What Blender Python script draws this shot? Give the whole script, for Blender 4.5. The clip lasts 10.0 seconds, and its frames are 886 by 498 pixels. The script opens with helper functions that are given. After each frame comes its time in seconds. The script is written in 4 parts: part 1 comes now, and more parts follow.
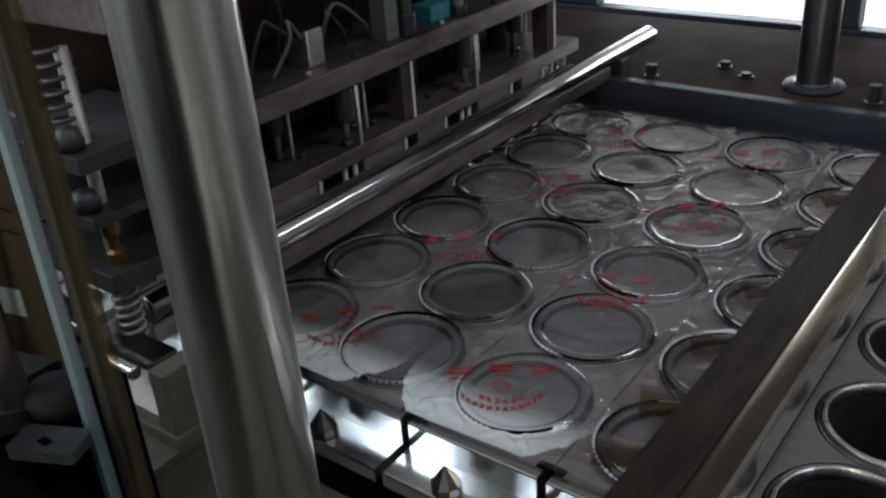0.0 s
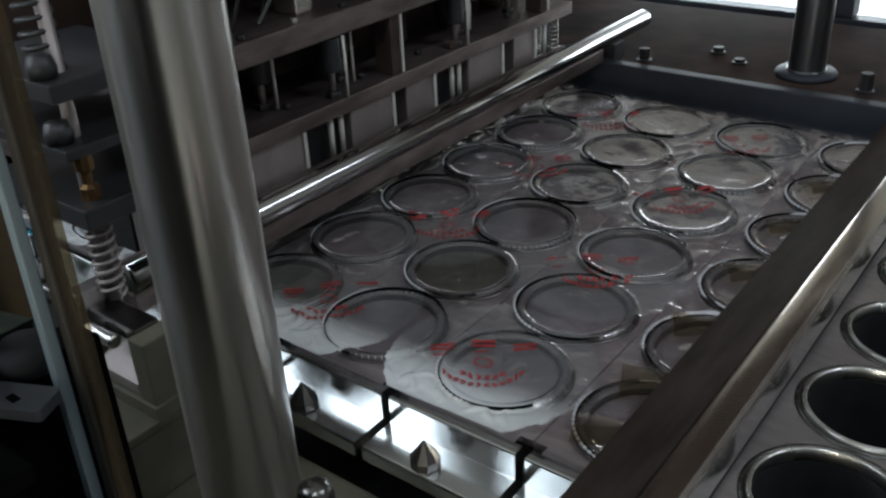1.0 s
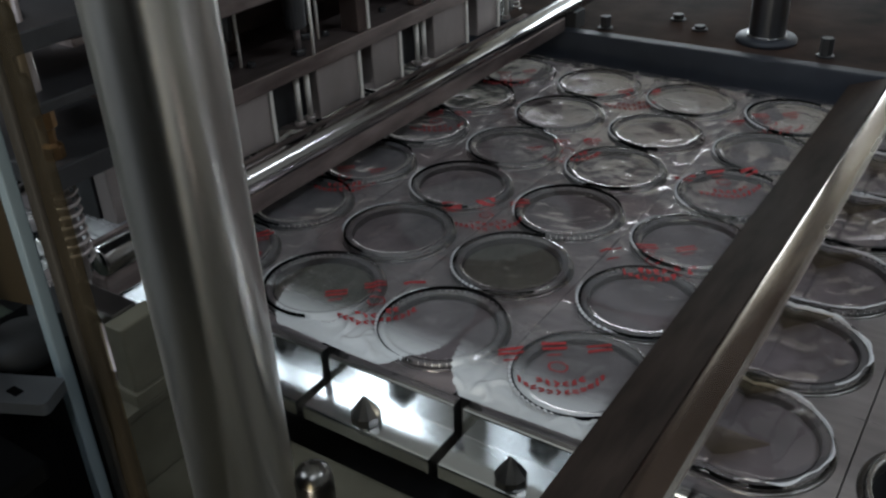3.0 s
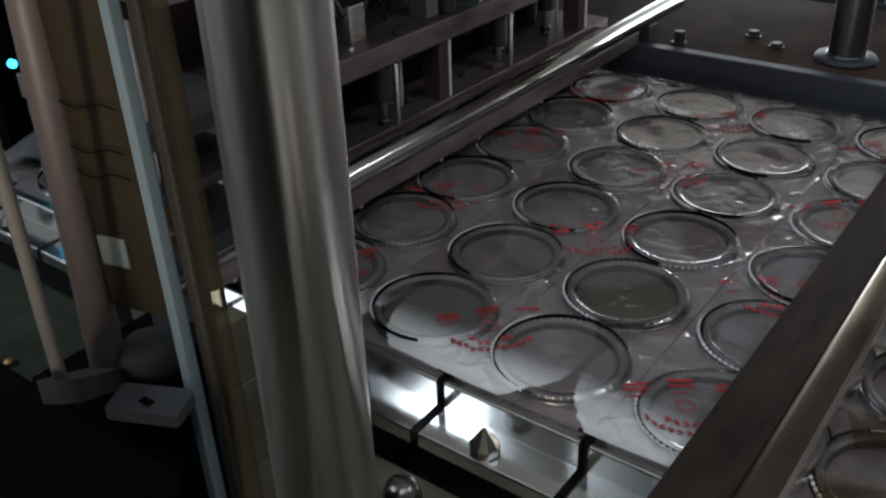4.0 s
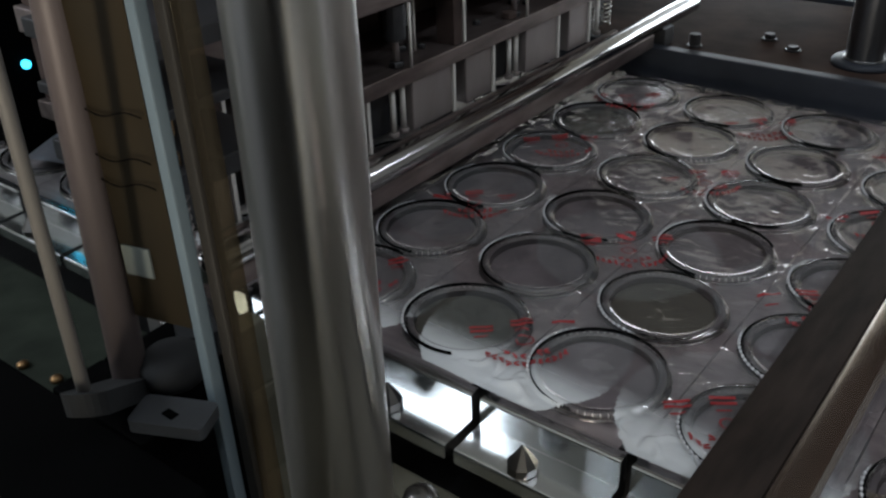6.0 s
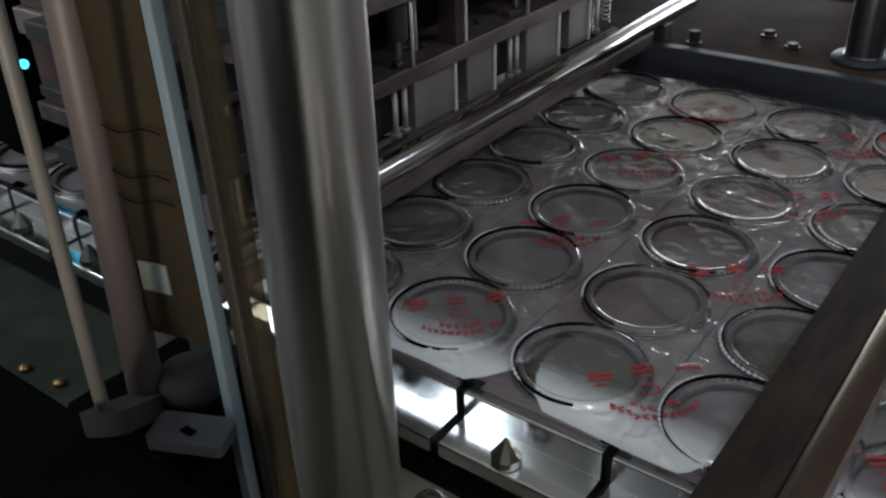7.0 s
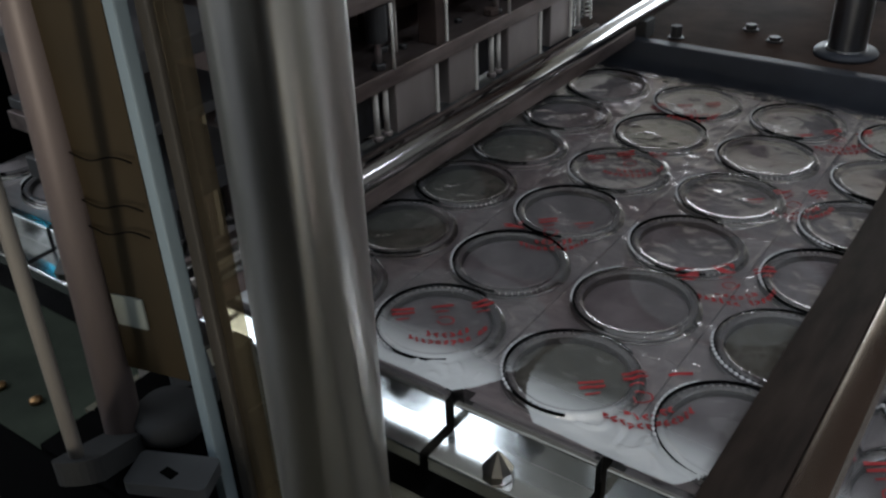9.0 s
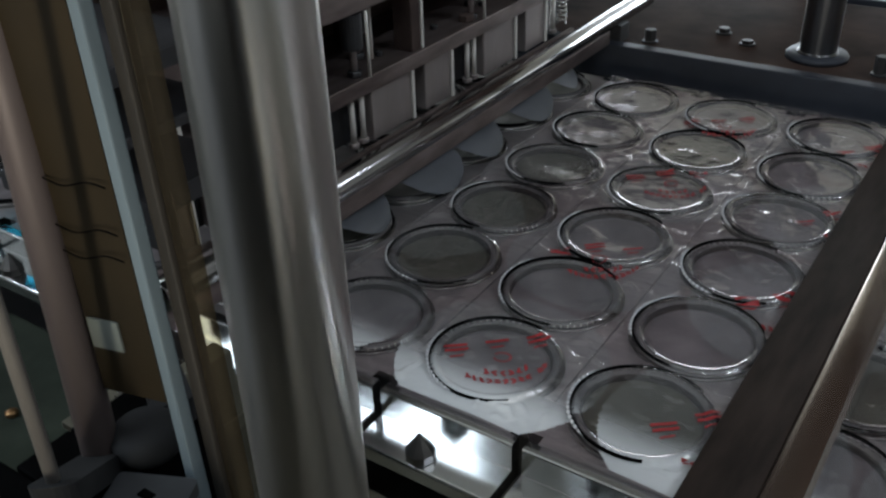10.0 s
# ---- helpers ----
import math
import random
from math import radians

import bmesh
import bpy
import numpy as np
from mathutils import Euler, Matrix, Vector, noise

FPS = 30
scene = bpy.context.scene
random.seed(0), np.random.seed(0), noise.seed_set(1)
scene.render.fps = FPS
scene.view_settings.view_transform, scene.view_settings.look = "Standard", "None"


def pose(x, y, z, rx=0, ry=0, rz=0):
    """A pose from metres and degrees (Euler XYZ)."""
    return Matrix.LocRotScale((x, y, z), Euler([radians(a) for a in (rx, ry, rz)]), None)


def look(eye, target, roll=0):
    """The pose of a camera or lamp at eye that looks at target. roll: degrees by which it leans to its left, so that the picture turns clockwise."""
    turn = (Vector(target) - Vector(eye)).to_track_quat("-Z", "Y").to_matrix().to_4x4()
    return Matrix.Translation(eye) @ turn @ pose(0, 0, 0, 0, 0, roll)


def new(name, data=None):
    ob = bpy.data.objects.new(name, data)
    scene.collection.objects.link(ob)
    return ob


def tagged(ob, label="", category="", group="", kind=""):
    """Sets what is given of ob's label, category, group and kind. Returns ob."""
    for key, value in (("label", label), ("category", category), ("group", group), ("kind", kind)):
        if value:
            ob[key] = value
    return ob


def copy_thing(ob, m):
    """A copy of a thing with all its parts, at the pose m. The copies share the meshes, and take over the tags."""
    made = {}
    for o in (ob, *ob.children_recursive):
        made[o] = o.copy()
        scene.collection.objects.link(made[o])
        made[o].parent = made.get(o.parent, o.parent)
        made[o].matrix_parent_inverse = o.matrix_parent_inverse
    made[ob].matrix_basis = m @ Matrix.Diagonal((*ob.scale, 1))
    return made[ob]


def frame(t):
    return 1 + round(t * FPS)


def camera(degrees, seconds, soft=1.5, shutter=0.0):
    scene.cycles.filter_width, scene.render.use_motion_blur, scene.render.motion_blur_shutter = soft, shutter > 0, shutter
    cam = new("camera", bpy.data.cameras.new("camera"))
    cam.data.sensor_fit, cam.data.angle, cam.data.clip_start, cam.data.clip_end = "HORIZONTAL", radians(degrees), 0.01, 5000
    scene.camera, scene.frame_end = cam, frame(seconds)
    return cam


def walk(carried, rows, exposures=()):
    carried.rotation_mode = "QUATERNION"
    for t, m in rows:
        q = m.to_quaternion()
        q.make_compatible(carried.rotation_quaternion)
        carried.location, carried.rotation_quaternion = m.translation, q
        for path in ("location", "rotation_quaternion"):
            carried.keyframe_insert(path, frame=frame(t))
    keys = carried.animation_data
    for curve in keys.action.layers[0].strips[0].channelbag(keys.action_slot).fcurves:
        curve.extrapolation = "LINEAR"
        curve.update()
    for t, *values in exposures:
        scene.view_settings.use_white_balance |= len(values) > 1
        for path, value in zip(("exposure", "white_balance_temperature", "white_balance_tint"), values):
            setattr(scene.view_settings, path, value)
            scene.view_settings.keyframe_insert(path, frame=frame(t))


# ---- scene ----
cam = camera(51.70, 10.0, soft=2.4)
walk(cam, [
    (0, pose(0.4120, -0.4357, 0.3931, 62.4087, 3.8486, 36.9283)),
    (0.5, pose(0.4184, -0.4273, 0.3879, 62.1659, 2.7823, 37.1340)),
    (1, pose(0.4175, -0.4333, 0.3850, 61.5457, 2.5981, 37.1146)),
    (1.5, pose(0.4198, -0.4395, 0.3881, 61.2619, 2.6242, 36.3751)),
    (2, pose(0.4151, -0.4390, 0.3859, 60.9140, 2.6532, 35.2683)),
    (2.2, pose(0.3971, -0.4431, 0.3846, 60.4607, 2.4229, 34.8617)),
    (3.3, pose(0.3869, -0.4397, 0.3783, 59.7448, 2.2993, 33.1840)),
    (3.5, pose(0.3830, -0.4407, 0.3791, 59.7342, 2.2459, 33.4946)),
    (4, pose(0.3623, -0.4534, 0.3847, 60.2412, 1.7888, 36.6089)),
    (4.5, pose(0.3570, -0.4528, 0.3862, 60.0872, 1.5560, 37.0255)),
    (5, pose(0.3543, -0.4556, 0.3869, 60.1608, 1.7467, 37.2514)),
    (5.2, pose(0.3546, -0.4568, 0.3883, 60.2527, 1.8556, 37.2491)),
    (6.3, pose(0.3492, -0.4513, 0.3848, 60.1587, 1.5031, 37.0079)),
    (6.5, pose(0.3430, -0.4522, 0.3864, 60.0101, 1.4284, 36.7677)),
    (7, pose(0.3427, -0.4530, 0.3905, 59.7901, 1.6961, 36.6718)),
    (7.5, pose(0.3384, -0.4437, 0.3861, 59.4730, 1.6895, 35.8079)),
    (8, pose(0.3356, -0.4425, 0.3881, 59.4328, 1.8605, 35.6756)),
    (8.5, pose(0.3356, -0.4427, 0.3907, 59.3972, 2.0386, 35.0048)),
    (9, pose(0.3295, -0.4406, 0.3917, 59.3300, 1.9938, 35.1077)),
    (9.5, pose(0.3286, -0.4383, 0.3943, 59.2784, 1.7161, 34.7036)),
    (10, pose(0.3305, -0.4390, 0.3981, 59.2557, 1.8252, 33.6936)),
], exposures=[(0.0, 0.0, 6230, 8), (3.5, 0.06, 6300, 9), (4.0, -0.04, 6380, 11), (5.0, 0.0, 6280, 9), (6.5, -0.03, 6350, 11), (9.0, -0.03, 6300, 11), (10.0, 0.08, 6200, 9)])

# ---- world, lights ----
world = bpy.data.worlds.new("world")
scene.world = world
world.use_nodes = True
wbg = world.node_tree.nodes["Background"]
sky = world.node_tree.nodes.new("ShaderNodeTexSky")
sky.sky_type = "NISHITA"
sky.sun_disc = False
sky.sun_elevation = radians(35)
sky.sun_rotation = radians(200)
world.node_tree.links.new(sky.outputs["Color"], wbg.inputs["Color"])
wbg.inputs["Strength"].default_value = 0.10


def area_lamp(name, m, sx, sy, power, colour):
    data = bpy.data.lights.new(name, "AREA")
    data.shape, data.size, data.size_y, data.energy, data.color = "RECTANGLE", sx, sy, power, colour
    ob = new(name, data)
    ob.matrix_world = m
    return ob


# daylight that falls in through the opening behind the machine
area_lamp("window_daylight", look((-0.17, 1.25, 0.065), (0.0, 0.0, 0.06)), 0.5, 0.10, 1.6, (0.86, 0.95, 1.0))
# tall hall window on the operator's side
area_lamp("hall_window_light", look((-1.47, -1.71, 1.45), (0.08, -0.1, 0.0)), 1.05, 1.50, 33.0, (0.86, 0.94, 1.0))
# lit doorway further along the hall
area_lamp("doorway_light", look((0.74, -1.95, -0.28), (0.05, -0.18, 0.1)), 0.09, 1.15, 32.0, (1.0, 0.92, 0.74))
# tubes under the hall's ceiling
for tx, ty, tp, tc in ((1.7, 0.6, 17.0, (0.86, 0.93, 1.0)), (-2.4, -0.6, 18.0, (0.86, 0.93, 1.0)), (0.9, -1.2, 11.5, (0.86, 0.93, 1.0))):
    area_lamp("ceiling_tube_light", look((tx, ty, 1.95), (tx, ty, 0.0)), 0.10, 1.2, tp, tc)


# ---- materials ----
def material(name, base, rough=0.5, metal=0.0, grain=60.0, vary=0.25, bump=0.1, stretch=(1, 1, 1), spec=0.5, stain=None, turned=0.0, patchy=0.12):
    m = bpy.data.materials.new(name)
    m.use_nodes = True
    nt = m.node_tree
    b = nt.nodes["Principled BSDF"]
    tc = nt.nodes.new("ShaderNodeTexCoord")
    mp = nt.nodes.new("ShaderNodeMapping")
    mp.inputs["Scale"].default_value = stretch
    nt.links.new(tc.outputs["Object"], mp.inputs["Vector"])
    fine = nt.nodes.new("ShaderNodeTexNoise")
    fine.inputs["Scale"].default_value = grain
    fine.inputs["Detail"].default_value = 6
    wide = nt.nodes.new("ShaderNodeTexNoise")
    wide.inputs["Scale"].default_value = grain * 0.12
    wide.inputs["Detail"].default_value = 4
    for n in (fine, wide):
        nt.links.new(mp.outputs["Vector"], n.inputs["Vector"])
    both = nt.nodes.new("ShaderNodeMath")
    both.operation = "MULTIPLY_ADD"
    nt.links.new(fine.outputs["Fac"], both.inputs[0])
    both.inputs[1].default_value = 0.45
    half = nt.nodes.new("ShaderNodeMath")
    half.operation = "MULTIPLY"
    nt.links.new(wide.outputs["Fac"], half.inputs[0])
    half.inputs[1].default_value = 0.55
    nt.links.new(half.outputs[0], both.inputs[2])
    ramp = nt.nodes.new("ShaderNodeValToRGB")
    ramp.color_ramp.elements[0].position, ramp.color_ramp.elements[1].position = 0.32, 0.68
    lo = [c * (1 - vary) for c in base]
    if stain:
        lo = stain
    ramp.color_ramp.elements[0].color = (*lo, 1)
    ramp.color_ramp.elements[1].color = (*[min(1, c * (1 + vary * 0.6)) for c in base], 1)
    nt.links.new(both.outputs[0], ramp.inputs["Fac"])
    nt.links.new(ramp.outputs["Color"], b.inputs["Base Color"])
    rr = nt.nodes.new("ShaderNodeMapRange")
    rr.inputs["To Min"].default_value, rr.inputs["To Max"].default_value = max(0.02, rough - patchy), min(1, rough + patchy)
    nt.links.new(wide.outputs["Fac"], rr.inputs["Value"])
    nt.links.new(rr.outputs["Result"], b.inputs["Roughness"])
    b.inputs["Metallic"].default_value = metal
    b.inputs["Specular IOR Level"].default_value = spec
    if turned:
        tg = nt.nodes.new("ShaderNodeTangent")
        tg.direction_type, tg.axis = "RADIAL", "Z"
        nt.links.new(tg.outputs[0], b.inputs["Tangent"])
        b.inputs["Anisotropic"].default_value = turned
        b.inputs["Anisotropic Rotation"].default_value = 0.25
    if bump:
        bp = nt.nodes.new("ShaderNodeBump")
        bp.inputs["Strength"].default_value = bump
        bp.inputs["Distance"].default_value = 0.001
        nt.links.new(both.outputs[0], bp.inputs["Height"])
        nt.links.new(bp.outputs["Normal"], b.inputs["Normal"])
    return m


def clear_plastic(name, tint, haze, haze_colour, rough, ior=1.5, gain=1.0, bump=0.0, near_glow=0.0):
    m = bpy.data.materials.new(name)
    m.use_nodes = True
    nt = m.node_tree
    nt.nodes.remove(nt.nodes["Principled BSDF"])
    out = nt.nodes["Material Output"]
    tr = nt.nodes.new("ShaderNodeBsdfTransparent")
    tr.inputs["Color"].default_value = (*tint, 1)
    gl = nt.nodes.new("ShaderNodeBsdfGlossy")
    gl.inputs["Roughness"].default_value = rough
    gl.inputs["Color"].default_value = (0.98, 0.92, 0.93, 1)
    df = nt.nodes.new("ShaderNodeBsdfDiffuse")
    df.inputs["Color"].default_value = (*haze_colour, 1)
    fr = nt.nodes.new("ShaderNodeFresnel")
    fr.inputs["IOR"].default_value = ior
    gn = nt.nodes.new("ShaderNodeMath")
    gn.operation, gn.use_clamp = "MULTIPLY", True
    gn.inputs[1].default_value = gain
    nt.links.new(fr.outputs[0], gn.inputs[0])
    m1, m2 = nt.nodes.new("ShaderNodeMixShader"), nt.nodes.new("ShaderNodeMixShader")
    m1.inputs[0].default_value = haze
    if near_glow:
        # bright glow along the film's near edge, put into the haze as growing whiteness
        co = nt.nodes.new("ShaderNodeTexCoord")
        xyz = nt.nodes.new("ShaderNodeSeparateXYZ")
        glow = nt.nodes.new("ShaderNodeMapRange")
        glow.interpolation_type = "SMOOTHSTEP"
        for key, value in (("From Min", -0.004), ("From Max", -0.042), ("To Min", haze), ("To Max", near_glow)):
            glow.inputs[key].default_value = value
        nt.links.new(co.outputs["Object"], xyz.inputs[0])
        nt.links.new(xyz.outputs["Y"], glow.inputs["Value"])
        nt.links.new(glow.outputs["Result"], m1.inputs[0])
    nt.links.new(tr.outputs[0], m1.inputs[1])
    nt.links.new(df.outputs[0], m1.inputs[2])
    nt.links.new(gn.outputs[0], m2.inputs[0])
    nt.links.new(m1.outputs[0], m2.inputs[1])
    nt.links.new(gl.outputs[0], m2.inputs[2])
    nt.links.new(m2.outputs[0], out.inputs["Surface"])
    if bump:
        tc = nt.nodes.new("ShaderNodeTexCoord")
        nz = nt.nodes.new("ShaderNodeTexNoise")
        nz.inputs["Scale"].default_value = 70
        nz.inputs["Detail"].default_value = 3
        bp = nt.nodes.new("ShaderNodeBump")
        bp.inputs["Strength"].default_value, bp.inputs["Distance"].default_value = bump, 0.002
        nt.links.new(tc.outputs["Object"], nz.inputs["Vector"])
        nt.links.new(nz.outputs["Fac"], bp.inputs["Height"])
        for n in (gl, df, fr):
            nt.links.new(bp.outputs["Normal"], n.inputs["Normal"])
    return m


def glowing(name, colour, strength):
    m = bpy.data.materials.new(name)
    m.use_nodes = True
    b = m.node_tree.nodes["Principled BSDF"]
    b.inputs["Base Color"].default_value = (*colour, 1)
    b.inputs["Emission Color"].default_value = (*colour, 1)
    b.inputs["Emission Strength"].default_value = strength
    return m


CHROME = material("brushed_steel", (0.62, 0.59, 0.555), 0.28, 1.0, 30, 0.07, 0.0, (1, 1, 0.6), turned=0.9, patchy=0.02)
ROD = material("polished_rod_steel", (0.33, 0.32, 0.32), 0.15, 1.0, 40, 0.2, 0.02, (5, 0.4, 5))
SLAT = material("milled_aluminium", (0.53, 0.495, 0.495), 0.32, 0.85, 55, 0.25, 0.08, (0.5, 3, 3))
MIRROR = material("polished_aluminium", (0.80, 0.82, 0.84), 0.12, 1.0, 40, 0.06, 0.0, (0.4, 3, 3))
RING = material("turned_ring_steel", (0.62, 0.61, 0.59), 0.28, 1.0, 90, 0.15, 0.05)
PLATE = material("oiled_press_steel", (0.27, 0.225, 0.215), 0.40, 0.85, 45, 0.45, 0.15, (2, 0.5, 2), stain=(0.09, 0.066, 0.062))
BLOCK = material("grey_heating_block", (0.30, 0.262, 0.255), 0.42, 0.55, 50, 0.25, 0.08, (1, 1, 0.4))
BRIGHT = material("bright_machined_steel", (0.75, 0.73, 0.70), 0.25, 1.0, 60, 0.15, 0.05)
DARK = material("black_oxide_steel", (0.045, 0.045, 0.048), 0.45, 0.6, 60, 0.3, 0.1)
RUST = material("oily_brown_casting", (0.070, 0.050, 0.044), 0.85, 0.0, 35, 0.5, 0.3, spec=0.08, stain=(0.028, 0.021, 0.020))
POSTSTEEL = material("dark_post_steel", (0.20, 0.20, 0.21), 0.34, 1.0, 30, 0.2, 0.04, (6, 6, 0.35), turned=0.8)
PANELGREY = material("cream_guard_panel", (0.66, 0.645, 0.56), 0.6, 0.0, 20, 0.25, 0.1)
PAINT = material("blue_grey_machine_paint", (0.030, 0.034, 0.045), 0.5, 0.0, 30, 0.3, 0.15, spec=0.3)
GREEN = material("dark_green_machine_paint", (0.022, 0.028, 0.020), 0.75, 0.0, 26, 0.6, 0.2, spec=0.12)
BEDGREY = material("worn_grey_bed", (0.120, 0.112, 0.084), 0.6, 0.1, 22, 0.5, 0.15, spec=0.25)
# near-black colour stands in for dark surroundings mirrored in the slope; streaks are stains
COVER = material("stained_cover_dark_reflection", (0.032, 0.023, 0.019), 0.7, 0.0, 26, 0.65, 0.15, (3, 0.7, 3), spec=0.08)
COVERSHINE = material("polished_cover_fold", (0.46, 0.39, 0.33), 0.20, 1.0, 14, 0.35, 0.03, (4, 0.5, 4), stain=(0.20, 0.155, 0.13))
ENDFACE = material("ground_end_face", (0.70, 0.72, 0.73), 0.20, 1.0, 40, 0.08, 0.02, (0.4, 3, 3))
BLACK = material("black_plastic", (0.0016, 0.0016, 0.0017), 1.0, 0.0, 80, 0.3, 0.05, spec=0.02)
RUBBER = material("dark_grey_rubber", (0.013, 0.0135, 0.0145), 0.8, 0.0, 60, 0.35, 0.2, spec=0.2)
GREYPL = material("grey_plastic", (0.032, 0.034, 0.037), 0.6, 0.0, 60, 0.3, 0.1, spec=0.25)
EDGE = material("acrylic_edge", (0.11, 0.138, 0.155), 0.35, 0.0, 40, 0.2, 0.05, (2, 2, 0.3))
STILE = material("bronze_door_stile", (0.024, 0.021, 0.018), 0.5, 0.0, 40, 0.5, 0.1, (2, 2, 0.3), spec=0.25)
PINK = material("pinkish_steel_tube", (0.092, 0.073, 0.071), 0.5, 0.2, 40, 0.2, 0.05, (2, 2, 0.3), spec=0.3)
WHITEROD = material("pale_thin_rod", (0.13, 0.12, 0.112), 0.45, 0.2, 40, 0.15, 0.05, spec=0.3)
# opaque brown in place of the hall's reflection in the acrylic door
PANELBROWN = material("brown_reflection_panel", (0.020, 0.0132, 0.0058), 0.6, 0.0, 22, 0.7, 0.1, (1, 1, 0.5), spec=0.10, stain=(0.007, 0.006, 0.004))
TINTED = clear_plastic("tinted_brown_acrylic", (0.62, 0.57, 0.46), 0.10, (0.10, 0.085, 0.065), 0.25, 1.3, 0.12)
TAPE = material("pale_tape", (0.10, 0.11, 0.10), 0.5, 0.0, 60, 0.15, 0.05)
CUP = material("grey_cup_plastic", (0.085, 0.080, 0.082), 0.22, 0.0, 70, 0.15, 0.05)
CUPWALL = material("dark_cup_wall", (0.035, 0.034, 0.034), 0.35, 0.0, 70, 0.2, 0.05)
CONESTEEL = material("dark_cone_steel", (0.16, 0.155, 0.15), 0.28, 1.0, 60, 0.2, 0.05)
FILLING = material("set_filling", (0.145, 0.130, 0.133), 0.30, 0.0, 30, 0.65, 0.3)
FILLING_DARK = material("dark_filling", (0.075, 0.075, 0.06), 0.25, 0.0, 24, 0.3, 0.2)
PRINT = material("red_print", (0.33, 0.022, 0.026), 0.55, 0.0, 300, 0.45, 0.0)
LID = material("curled_lid_film", (0.20, 0.21, 0.235), 0.30, 0.1, 40, 0.15, 0.1)
BEAD = material("embossed_clear_beads", (0.55, 0.55, 0.57), 0.10, 0.0, 90, 0.1, 0.0, spec=0.9)
TEAL = material("teal_plastic", (0.02, 0.16, 0.19), 0.4, 0.0, 60, 0.2, 0.05)
TABLETOP = material("oily_table_paint", (0.050, 0.033, 0.027), 0.8, 0.0, 18, 0.7, 0.2, spec=0.03, stain=(0.012, 0.011, 0.012))
# pale, mostly matt colour carries the shine of steel edges, pins and thin rods
SHINEPALE = material("pale_steel_shine", (0.62, 0.59, 0.55), 0.4, 0.15, 60, 0.2, 0.05)
BRASS = material("brass_fitting", (0.26, 0.155, 0.075), 0.40, 1.0, 60, 0.4, 0.1)
CABLE = material("dark_cable", (0.02, 0.02, 0.022), 0.5, 0.0, 80, 0.2, 0.05)
WALLM = material("painted_hall_wall", (0.68, 0.68, 0.66), 0.8, 0.0, 8, 0.15, 0.1)
FLOORM = material("hall_concrete", (0.32, 0.32, 0.31), 0.7, 0.0, 12, 0.3, 0.2)
FILM = clear_plastic("clear_sealing_film", (0.95, 0.91, 0.92), 0.02, (0.60, 0.55, 0.57), 0.06, 1.5, 1.7, 0.50)
# the milky discs whiten towards the near edge in place of light falling there
MILKY = clear_plastic("milky_printed_film", (0.94, 0.94, 0.95), 0.06, (0.80, 0.82, 0.83), 0.08, 1.5, 1.7, 0.44, near_glow=0.72)
DAYLIGHT = glowing("bright_daylight_outside", (0.94, 0.98, 1.0), 1.3)
LEDCYAN = glowing("cyan_lamp_lens", (0.05, 0.65, 1.0), 4.0)


# ---- mesh helpers ----
def link(name, bm, mat, parent=None, label="", smooth=False):
    bmesh.ops.recalc_face_normals(bm, faces=bm.faces[:])
    me = bpy.data.meshes.new(name)
    bm.to_mesh(me)
    bm.free()
    me.materials.append(mat)
    if smooth:
        me.polygons.foreach_set("use_smooth", [True] * len(me.polygons))
    ob = new(name, me)
    if parent:
        ob.parent = parent
    if label:
        tagged(ob, label=label)
    return ob


def part(name, bm, mat, parent, label="", smooth=False):
    return link(name, bm, mat, parent, label, smooth)


def thing(name, x, y, z, label, category, group="", kind=""):
    ob = new(name)
    ob.empty_display_size = 0.02
    ob.location = (x, y, z)
    return tagged(ob, label, category, group, kind)


def box(x0, x1, y0, y1, z0, z1, bevel=0.0, bm=None):
    own = bmesh.new()
    bmesh.ops.create_cube(own, size=1)
    for v in own.verts:
        v.co = Vector(((x0 + x1) / 2 + v.co.x * (x1 - x0), (y0 + y1) / 2 + v.co.y * (y1 - y0), (z0 + z1) / 2 + v.co.z * (z1 - z0)))
    if bevel:
        bmesh.ops.bevel(own, geom=own.edges[:], offset=bevel, segments=2, affect="EDGES", profile=0.6)
    return own if bm is None else merge(bm, own)


def merge(bm, other):
    me = bpy.data.meshes.new("merge")
    other.to_mesh(me)
    other.free()
    bm.from_mesh(me)
    bpy.data.meshes.remove(me)
    return bm


def lathe(profile, n=40, bm=None, axis="z", at=(0, 0, 0), close=False):
    """A turned body from (radius, height) pairs round an axis."""
    own = bmesh.new()
    rings = []
    for r, h in profile:
        if r < 1e-6:
            rings.append([own.verts.new((0, 0, h))])
        else:
            rings.append([own.verts.new((r * math.cos(2 * math.pi * k / n), r * math.sin(2 * math.pi * k / n), h)) for k in range(n)])
    pairs = list(zip(rings, rings[1:])) + ([(rings[-1], rings[0])] if close else [])
    for a, b in pairs:
        for k in range(n):
            j = (k + 1) % n
            q = [a[k % len(a)], a[j % len(a)], b[j % len(b)], b[k % len(b)]]
            q = list(dict.fromkeys(q))
            if len(q) > 2:
                own.faces.new(q)
    turn = {"z": Matrix(), "y": Matrix.Rotation(radians(-90), 4, "X"), "x": Matrix.Rotation(radians(90), 4, "Y")}[axis]
    own.transform(Matrix.Translation(at) @ turn)
    return own if bm is None else merge(bm, own)


def cyl(r, h0, h1, n=32, bevel=0.0, axis="z", at=(0, 0, 0), bm=None):
    b = bevel
    prof = [(0, h0), (r - b, h0), (r, h0 + b), (r, h1 - b), (r - b, h1), (0, h1)] if b else [(0, h0), (r, h0), (r, h1), (0, h1)]
    return lathe(prof, n, bm, axis, at)


